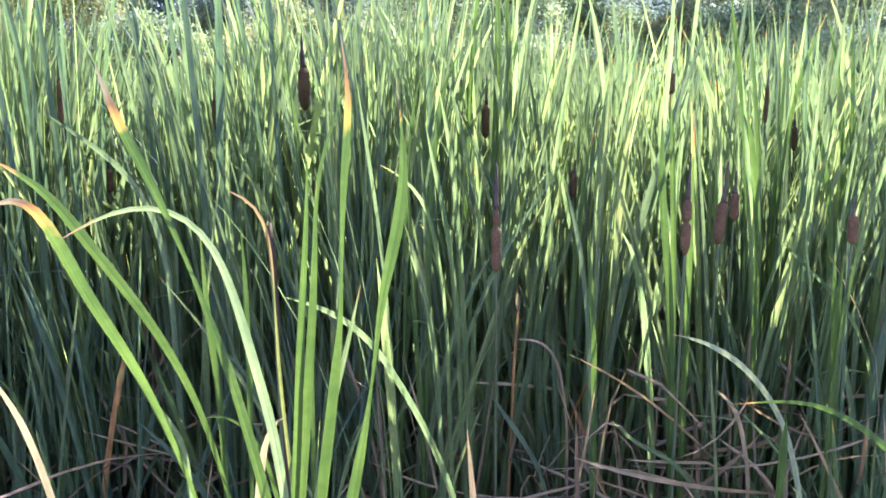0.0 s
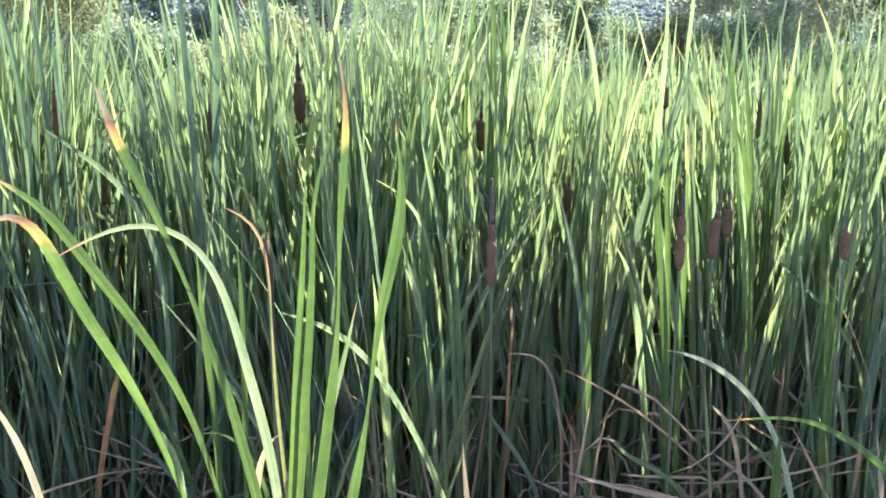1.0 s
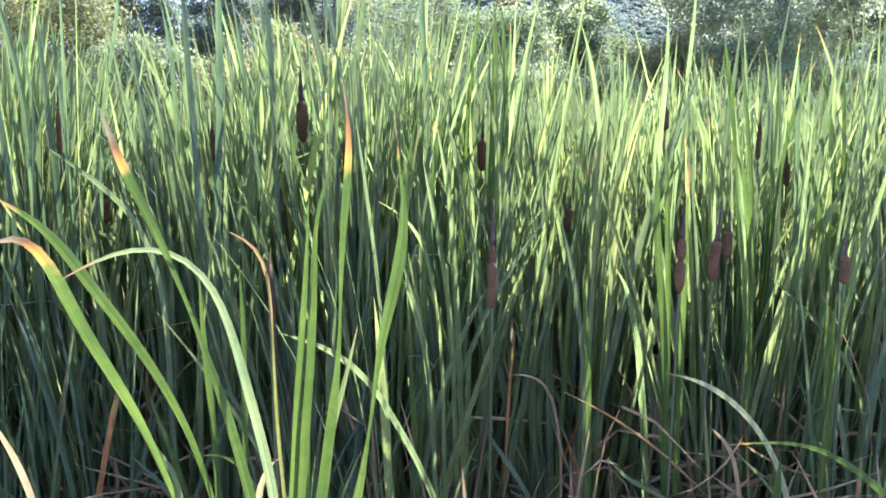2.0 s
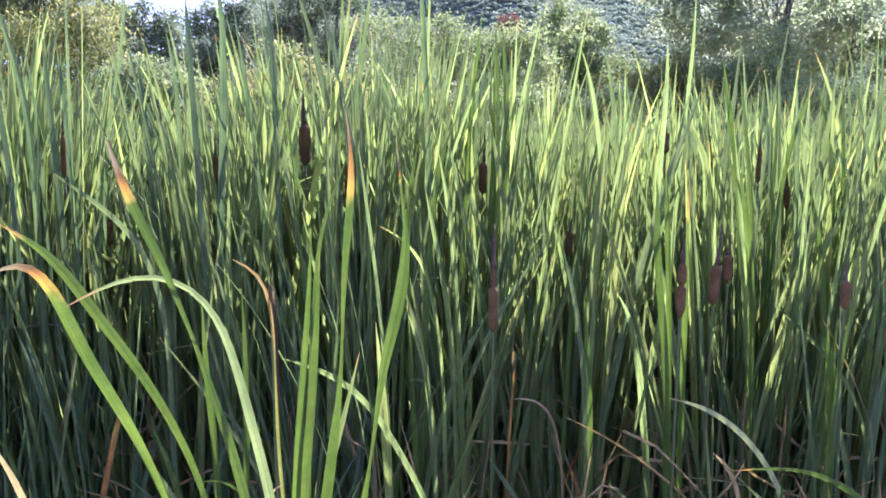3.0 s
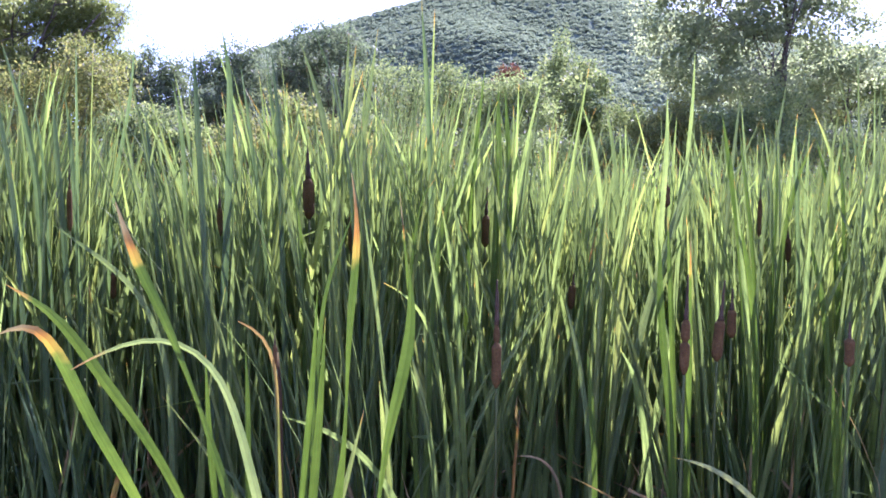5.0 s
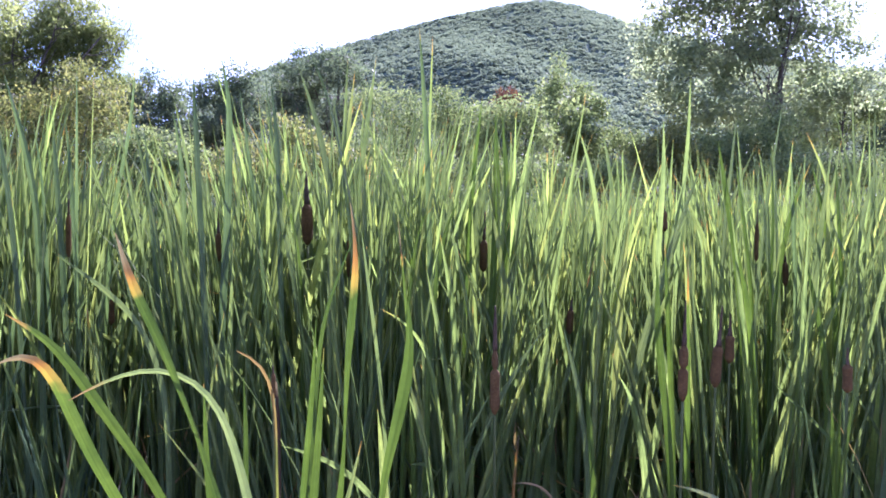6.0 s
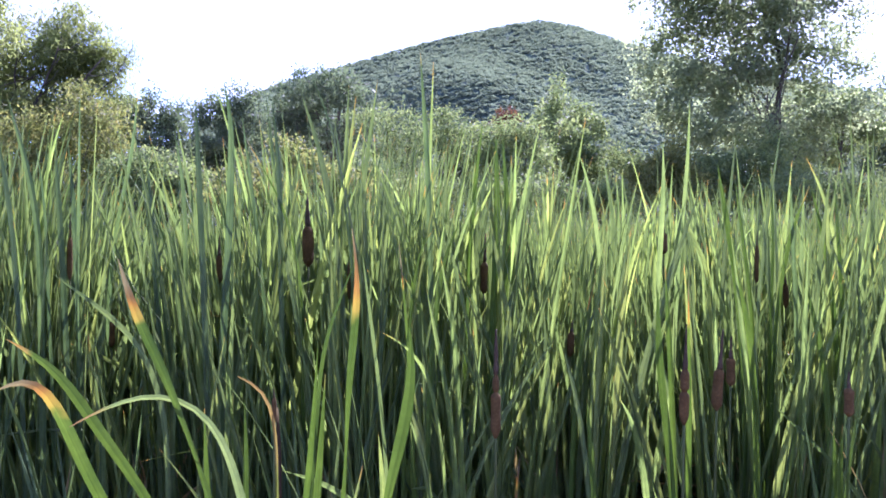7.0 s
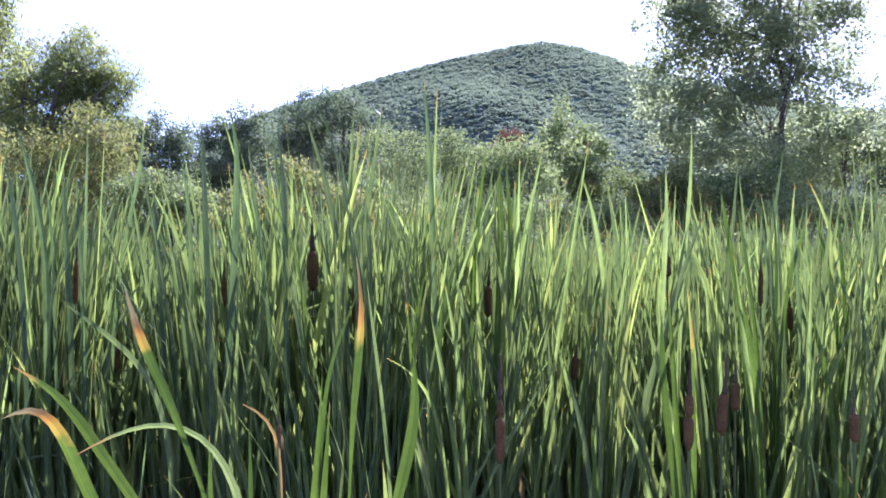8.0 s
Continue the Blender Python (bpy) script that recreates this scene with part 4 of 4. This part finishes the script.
strap_leaf(plant, 0.916, 1.759, 12, mat_pale_green, (0.785, 0.683), (0.761, 0.75), (0.725, 0.814), (0.633, 0.91), (0.556, 0.949), (0.504, 0.96), back=-0.01)
strap_leaf(plant, 1.138, 2.047, 14, mat_leaf, (1.093, 0.82), (1.057, 0.896), (1.009, 0.957), (0.833, 1.131), back=0.00)
strap_leaf(plant, 0.609, 1.971, 23, mat_bright, (0.554, 1.001), (0.526, 1.262), (0.52, 1.426), back=-0.02)
strap_leaf(plant, 0.601, 1.959, 21, mat_bright, (0.563, 1.136), (0.543, 1.477), back=0.01)
strap_leaf(plant, 0.621, 2.002, 18, mat_drytip, (0.608, 1.12), (0.604, 1.438), back=-0.02)
plant = single_plant(0.51, 1.98, "cattail plant with long upright green strap leaves")
strap_leaf(plant, 0.659, 1.905, 15, mat_leaf, (0.632, 0.494), (0.579, 0.573), (0.466, 0.645), (0.416, 0.693), back=-0.00)
strap_leaf(plant, 0.555, 1.934, 20, mat_leaf, (0.511, 0.801), (0.477, 1.044), (0.459, 1.113), (0.433, 1.155), back=0.02)
strap_leaf(plant, 0.412, 2.039, 17, mat_bright, (0.381, 0.903), (0.361, 1.147), back=-0.04)
strap_leaf(plant, 0.422, 2.024, 19, mat_leaf, (0.366, 1.007), (0.35, 1.11), (0.311, 1.267), back=0.03)
plant = single_plant(0.39, 2.14, "cattail plant with orange withered leaves among green ones")
strap_leaf(plant, 0.486, 2.251, 14, mat_orange, (0.469, 0.319), (0.421, 0.476), (0.35, 0.663), back=-0.05)
strap_leaf(plant, 0.339, 2.354, 9, mat_orange, (0.364, 0.448), (0.382, 0.537), (0.419, 0.625), (0.461, 0.703), back=-0.05)
strap_leaf(plant, 0.167, 2.185, 10, mat_orange, (0.209, 0.846), (0.219, 0.95), back=0.02)
strap_leaf(plant, 0.361, 2.157, 9, mat_straw_one, (0.321, 0.718), (0.305, 0.781), (0.279, 0.825), (0.237, 0.844), (0.185, 0.841), back=-0.06)
strap_leaf(plant, 0.286, 1.974, 16, mat_leaf, (0.259, 0.493), (0.127, 0.726), back=0.03)
strap_leaf(plant, 0.701, 1.900, 15, mat_leaf, (0.679, 0.479), (0.646, 0.831), back=0.00)
plant = single_plant(-0.91, 2.06, "cattail plant with orange withered leaves among green ones")
strap_leaf(plant, -0.908, 2.059, 17, mat_orange, (-0.882, 0.472), (-0.844, 0.66), (-0.787, 0.885), back=-0.06)
plant = single_plant(0.94, 1.89, "cattail plant with bright sunlit green strap leaves")
strap_leaf(plant, 0.889, 1.836, 17, mat_bright, (0.929, 0.939), (0.954, 1.158), back=0.02)
strap_leaf(plant, 0.957, 1.919, 18, mat_bright, (0.932, 0.744), (0.918, 0.993), (0.922, 1.119), back=-0.06)
strap_leaf(plant, 0.973, 1.922, 16, mat_bright, (0.939, 0.707), (0.912, 1.109), back=-0.04)
plant = single_plant(-1.06, 2.19, "cattail plant with tall dark green strap leaves")
strap_leaf(plant, -1.084, 2.177, 17, mat_deep, (-1.139, 1.395), (-1.155, 1.609), (-1.188, 1.831), back=0.02)
strap_leaf(plant, -1.034, 2.123, 19, mat_deep, (-1.053, 1.339), (-1.059, 1.564), (-1.083, 1.713), (-1.136, 1.915), back=0.03)
strap_leaf(plant, -1.049, 2.257, 17, mat_deep, (-1.078, 1.328), (-1.093, 1.688), (-1.109, 1.798), back=-0.01)
plant = single_plant(-1.02, 2.31, "cattail plant with tall dark green strap leaves")
strap_leaf(plant, -1.026, 2.284, 19, mat_deep, (-1.06, 1.322), (-1.083, 1.806), back=0.02)
strap_leaf(plant, -1.001, 2.348, 16, mat_deep, (-1.022, 1.322), (-1.033, 1.675), (-1.044, 1.803), back=-0.05)
strap_leaf(plant, -1.021, 2.306, 17, mat_deep, (-0.999, 1.328), (-0.985, 1.958), back=-0.06)
plant = single_plant(-0.83, 2.36, "cattail plant with tall dark green strap leaves")
strap_leaf(plant, -1.087, 2.504, 20, mat_deep, (-1.021, 1.3), (-1, 1.526), (-0.938, 1.84), (-0.924, 1.988), back=-0.00)
strap_leaf(plant, -0.783, 2.417, 19, mat_deep, (-0.829, 1.278), (-0.859, 1.783), back=-0.02)
strap_leaf(plant, -0.764, 2.524, 16, mat_deep, (-0.781, 1.37), (-0.795, 1.753), (-0.815, 1.866), back=-0.02)
strap_leaf(plant, -0.688, 2.001, 17, mat_leaf, (-0.759, 1.3), (-0.947, 1.453), back=-0.00)
plant = single_plant(-0.50, 2.26, "cattail plant with tall dark green strap leaves")
strap_leaf(plant, -0.612, 2.226, 19, mat_deep, (-0.634, 1.303), (-0.655, 1.912), back=-0.03)
strap_leaf(plant, -0.608, 2.166, 23, mat_deep, (-0.574, 1.219), (-0.549, 1.698), (-0.549, 1.855), (-0.567, 1.955), back=-0.02)
strap_leaf(plant, -0.426, 2.335, 16, mat_deep, (-0.506, 1.45), (-0.559, 1.891), back=-0.03)
strap_leaf(plant, -0.367, 2.297, 16, mat_drytip, (-0.458, 1.659), (-0.545, 1.816), back=0.00)
plant = single_plant(-0.27, 2.32, "cattail plant with tall dark green strap leaves")
strap_leaf(plant, -0.429, 2.317, 18, mat_deep, (-0.448, 1.386), (-0.458, 1.803), (-0.472, 1.928), back=-0.02)
strap_leaf(plant, -0.210, 2.321, 19, mat_leaf, (-0.288, 1.415), (-0.317, 1.644), (-0.344, 1.775), (-0.401, 1.959), back=0.03)
strap_leaf(plant, -0.177, 2.322, 8, mat_deep, (-0.266, 1.611), (-0.311, 1.867), (-0.373, 2.019), back=-0.02)
plant = single_plant(-0.30, 2.40, "cattail plant with long upright green strap leaves")
strap_leaf(plant, -0.196, 2.425, 17, mat_leaf, (-0.261, 1.478), (-0.274, 1.646), (-0.311, 1.888), back=-0.03)
strap_leaf(plant, -0.323, 2.375, 16, mat_leaf, (-0.291, 1.445), (-0.267, 1.989), back=0.02)
strap_leaf(plant, -0.367, 2.412, 17, mat_leaf, (-0.291, 1.562), (-0.247, 1.955), back=-0.01)
strap_leaf(plant, -0.326, 2.402, 16, mat_leaf, (-0.241, 1.562), (-0.184, 2), back=-0.00)
plant = single_plant(-0.05, 2.27, "cattail plant with bright sunlit green strap leaves")
strap_leaf(plant, -0.011, 2.336, 20, mat_deep, (-0.025, 1.354), (-0.037, 1.771), (-0.056, 2.059), back=-0.04)
strap_leaf(plant, -0.051, 2.375, 10, mat_leaf, (-0.033, 1.646), (-0.02, 2.055), back=0.02)
strap_leaf(plant, -0.155, 2.457, 16, mat_drytip, (-0.073, 1.478), (-0.057, 1.612), (-0.026, 1.763), back=-0.06)
strap_leaf(plant, -0.028, 2.511, 15, mat_leaf, (0.007, 1.439), (0.021, 1.84), back=-0.01)
strap_leaf(plant, -0.078, 2.108, 16, mat_bright, (0.001, 1.427), (0.015, 1.504), (0.054, 1.587), back=-0.01)
strap_leaf(plant, -0.140, 2.107, 12, mat_bright, (-0.059, 1.469), (-0.049, 1.525), (-0.016, 1.564), back=-0.01)
strap_leaf(plant, 0.083, 2.005, 16, mat_leaf, (0.021, 1.136), (-0.032, 1.419), back=-0.05)
plant = single_plant(0.13, 2.42, "cattail plant with bright sunlit green strap leaves")
strap_leaf(plant, 0.032, 2.499, 18, mat_bright, (0.091, 1.474), (0.105, 1.666), (0.131, 1.901), back=0.00)
strap_leaf(plant, 0.138, 2.498, 25, mat_bright, (0.164, 1.3), (0.175, 1.579), (0.171, 1.858), back=0.00)
strap_leaf(plant, 0.177, 2.524, 20, mat_bright, (0.199, 1.3), (0.208, 1.579), (0.192, 1.849), back=-0.02)
strap_leaf(plant, 0.129, 2.504, 19, mat_leaf, (0.192, 1.404), (0.208, 1.596), (0.227, 1.701), (0.252, 1.791), back=-0.00)
strap_leaf(plant, 0.175, 2.522, 18, mat_leaf, (0.212, 1.365), (0.225, 1.686), (0.223, 1.796), back=0.03)
strap_leaf(plant, 0.101, 1.984, 16, mat_leaf, (0.042, 1.197), (0.031, 1.322), (0.001, 1.497), back=0.02)
plant = single_plant(0.63, 2.47, "cattail plant with long green strap leaves and a dry tip")
strap_leaf(plant, 0.593, 2.636, 18, mat_leaf, (0.512, 1.47), (0.49, 1.633), (0.465, 1.742), (0.44, 1.811), back=-0.04)
strap_leaf(plant, 0.647, 2.590, 17, mat_leaf, (0.57, 1.397), (0.538, 1.706), (0.519, 1.806), back=0.01)
strap_leaf(plant, 0.659, 2.591, 20, mat_leaf, (0.701, 1.397), (0.715, 1.742), (0.712, 1.842), back=0.01)
strap_leaf(plant, 0.332, 2.290, 18, mat_drytip, (0.398, 1.194), (0.423, 1.362), (0.442, 1.426), back=0.01)
strap_leaf(plant, 0.912, 2.245, 19, mat_bright, (0.845, 1.211), (0.83, 1.318), (0.799, 1.456), back=-0.05)
plant = single_plant(0.83, 2.50, "cattail plant with long upright green strap leaves")
strap_leaf(plant, 0.682, 2.509, 15, mat_leaf, (0.736, 1.474), (0.762, 1.823), (0.764, 1.959), back=-0.01)
strap_leaf(plant, 0.853, 2.579, 17, mat_leaf, (0.915, 1.506), (0.944, 1.855), back=0.02)
strap_leaf(plant, 0.956, 2.400, 21, mat_bright, (0.88, 1.378), (0.817, 1.759), back=-0.00)
plant = single_plant(0.94, 2.41, "cattail plant with bright sunlit green strap leaves")
strap_leaf(plant, 0.994, 2.409, 21, mat_bright, (0.92, 1.344), (0.867, 1.729), back=-0.01)
strap_leaf(plant, 0.870, 2.385, 17, mat_leaf, (0.947, 1.411), (0.967, 1.612), (1.004, 1.876), back=0.01)
strap_leaf(plant, 0.968, 2.429, 19, mat_bright, (0.981, 1.344), (0.984, 1.545), (0.971, 1.776), back=-0.03)
plant = single_plant(1.14, 2.37, "cattail plant with bright sunlit green strap leaves")
strap_leaf(plant, 1.290, 2.511, 15, mat_leaf, (1.202, 1.596), (1.172, 1.692), (1.123, 1.791), back=-0.01)
strap_leaf(plant, 0.938, 2.381, 18, mat_bright, (1.017, 1.445), (1.041, 1.562), (1.091, 1.692), back=0.02)
strap_leaf(plant, 1.234, 2.387, 18, mat_bright, (1.158, 1.378), (1.135, 1.528), (1.094, 1.687), back=0.01)
strap_leaf(plant, 1.103, 2.217, 18, mat_bright, (1.035, 1.226), (0.989, 1.425), back=-0.02)
plant = single_plant(1.14, 2.39, "cattail plant with long upright green strap leaves")
strap_leaf(plant, 1.235, 2.445, 18, mat_bright, (1.191, 1.311), (1.161, 1.721), back=-0.05)
strap_leaf(plant, 1.101, 2.295, 18, mat_leaf, (1.179, 1.418), (1.202, 1.579), (1.25, 1.739), back=0.00)
strap_leaf(plant, 1.083, 2.428, 17, mat_deep, (1.054, 1.311), (1.031, 1.726), back=-0.03)
seed_head(-0.442, 2.73, 1.436, 1.576, 0.0212, 1.687, lean=-0.003)
seed_head(0.140, 2.04, 1.038, 1.205, 0.0144, 1.318, lean=-0.000, waist=0.69, upper=0.66)
seed_head(0.724, 2.12, 1.090, 1.204, 0.0157, 1.309, lean=0.015)
seed_head(0.580, 1.93, 1.099, 1.237, 0.0130, 1.345, lean=0.004, waist=0.58, upper=1.0)
seed_head(0.161, 2.96, 1.327, 1.446, 0.0157, 1.554, lean=0.006)
seed_head(0.830, 3.0, 1.473, 1.553, 0.0159, 1.618, lean=-0.005)
seed_head(0.808, 2.25, 1.129, 1.210, 0.0143, 1.272, lean=-0.000)
seed_head(0.937, 1.86, 1.136, 1.203, 0.0125, 1.244, lean=-0.002)
seed_head(-0.815, 3.0, 1.361, 1.470, 0.0117, 1.546, lean=0.001)
seed_head(-0.311, 2.8, 1.321, 1.453, 0.0109, 1.536, lean=0.005)
seed_head(0.419, 2.6, 1.155, 1.236, 0.0129, 1.280, lean=0.008)
seed_head(-1.182, 2.6, 1.399, 1.541, 0.0092, 1.626, lean=0.005)
seed_head(-1.051, 2.6, 1.184, 1.263, 0.0119, 1.313, lean=0.001)
seed_head(1.374, 3.2, 1.252, 1.352, 0.0124, 1.421, lean=-0.007)
seed_head(-0.304, 1.5, 1.206, 1.256, 0.0048, 1.279, lean=-0.001)
seed_head(1.216, 3.1, 1.351, 1.507, 0.0088, 1.568, lean=0.000)


def near_shoots():
    shapes = {}
    protos = [shoot_prototype(shapes, k % 3 == 0) for k in range(24)]
    made = 0
    for _ in range(4000):
        if made >= 295:
            break
        y = 1.82 + 1.6 * rng.random()
        x = rng.uniform(-1, 1) * (0.60 * y + 0.2)
        low = rng.random() < 0.64 - 0.25 * (y - 1.82)
        s = (rng.uniform(0.52, 0.86) if low else rng.uniform(0.88, 1.05)) * float(stand_height(x, y)) / 1.65
        if rng.random() < 0.05:
            s *= 1.06
        m = pose(x, y, float(ground_height(x, y)), 0, 0, rng.uniform(0, 360)) @ Matrix.Diagonal((0.95, 0.95, s, 1))
        # most deep green goes to one half, darkening it through colour as shade would
        deep = rng.random() < np.interp(x / y, (-0.3, 0.05), (0.65, 0.05))
        pick = made if made < len(protos) else 3 * (made % 8) if deep else 3 * (made % 8) + 1 + made % 2
        p = protos[pick]
        ends = np.array(m)
        line = np.concatenate([shape @ ends[:3, :3].T + ends[:3, 3] for shape in shapes[p.name]])
        if head_gap(line).any():
            continue
        if made < len(protos):
            p.matrix_basis = m
        else:
            copy_thing(p, m)
        made += 1


def cattail_stand(name, n, y0, y1, s, per, lie, label, **shape):
    y = y0 + (y1 - y0) * rng.random(n) ** lie
    x = rng.uniform(-1, 1, n)
    x = np.where(rng.random(n) < 0.22, -np.abs(x), x) * (0.66 * y + 1.2)
    top = stand_height(x, y) * rng.uniform(0.93, 1.06, n) * (0.97 + 0.1 * value_noise(x * 1.3 + 20, y * 1.3, 31)) * np.where(rng.random(n) < 0.05, 1.05, 1.0)
    top = top * np.where(rng.random(n) < np.interp(y, (2.3, 3.2, 5.0), (0.42, 0.26, 0.2)), rng.uniform(0.6, 0.9, n), 1.0)
    base = np.stack([x, y, ground_height(x, y) - 0.02], -1)
    line, side, width = shoot_blades(base, rng.uniform(0, np.pi, n), per, top, s, **shape)
    free = ~head_gap(line)
    line, side, width = line[free], side[free], width[free]
    tagged(new(name, mesh_from(name, *blades(line, side, width), mat_field, False)), label, "cattails", kind="stuff")


def litter():
    n = 4500
    y = rng.uniform(1.5, 7, n)
    y[3600:] = rng.uniform(2.0, 4.6, n - 3600)
    x = rng.uniform(-1, 1, n) * (0.66 * y + 0.6)
    az = rng.uniform(0, 2 * np.pi, n)
    # some lie on the mud, others have lodged among the stems
    held = np.where(np.arange(n) < 3600, rng.uniform(0.0, 0.22, n), rng.uniform(0.2, 0.55, n))
    base = np.stack([x, y, ground_height(x, y) + held], -1)
    lean = rng.uniform(0.8, 1.65, n)
    line, side, width = grown(base, az, lean, rng.uniform(0.25, 0.9, n), rng.normal(size=n) * 0.5, rng.normal(size=n), rng.normal(size=n) * 2, rng.uniform(0.005, 0.013, n), 8,
                              1.2, (rng.uniform(0.3, 0.8, n), np.where(rng.random(n) < 0.4, rng.uniform(-1.2, 1.2, n), 0.0)))
    line[..., 2] = np.maximum(line[..., 2], ground_height(line[..., 0], line[..., 1]) + 0.006)
    tagged(new("dead_leaf_litter", mesh_from("dead_leaf_litter", *blades(line, side, width), mat_straw, False)), "fallen tan and brown dead cattail leaves on mud", "litter", kind="stuff")


def standing_dead():
    n = 1150
    y = rng.uniform(2.0, 5.0, n)
    x = rng.uniform(-1, 1, n) * (0.66 * y + 0.5)
    base = np.stack([x, y, ground_height(x, y) - 0.01], -1)
    line, side, width = grown(base, rng.uniform(0, 2 * np.pi, n), rng.uniform(0.02, 0.4, n), rng.uniform(0.5, 1.12, n), rng.normal(size=n) * 0.6, rng.normal(size=n), rng.normal(size=n) * 2, rng.uniform(0.004, 0.011, n), 12,
                              1.5, (rng.uniform(0.4, 0.9, n), np.where(rng.random(n) < 0.5, rng.uniform(0.5, 2.2, n), 0.0)))
    line[..., 2] = np.maximum(line[..., 2], 0.0)
    tagged(new("dead_standing_leaves", mesh_from("dead_standing_leaves", *blades(line, side, width), mat_straw, False)), "brown withered cattail leaves standing among green ones", "dead leaves", kind="stuff")


def far_sedge():
    n = 17000
    y = rng.uniform(12.0, 28, n)
    x = rng.uniform(-1, 1, n) * (0.66 * y + 1.5)
    az = rng.uniform(0, 2 * np.pi, n)
    base = np.stack([x, y, np.zeros(n)], -1)
    line, side, width = grown(base, az, np.abs(rng.normal(size=n)) * 0.15, rng.uniform(1.0, 1.72, n), np.abs(rng.normal(size=n)) * 0.6, rng.normal(size=n), rng.normal(size=n), rng.uniform(0.012, 0.025, n), 6)
    tagged(new("sedge", mesh_from("sedge", *blades(line, side, width), mat_sedge, False)), "yellow-green tall sedge at the far side of the marsh", "grass", kind="stuff")


near_shoots()
cattail_stand("cattail_stand", 830, 2.25, 3.4, 10, 10, 0.9, "dense green cattail stand with long upright leaves", thin=0.0085, wide=0.0195, tall=0.57)
cattail_stand("cattail_stand_behind", 620, 3.4, 4.6, 9, 10, 0.9, "green cattail leaves in the middle of the stand", wide=0.018, tall=0.6)
cattail_stand("cattail_stand_beyond", 3500, 4.4, 17.0, 7, 9, 0.75, "dense green cattail stand reaching to the shrubs")
litter()
standing_dead()
far_sedge()
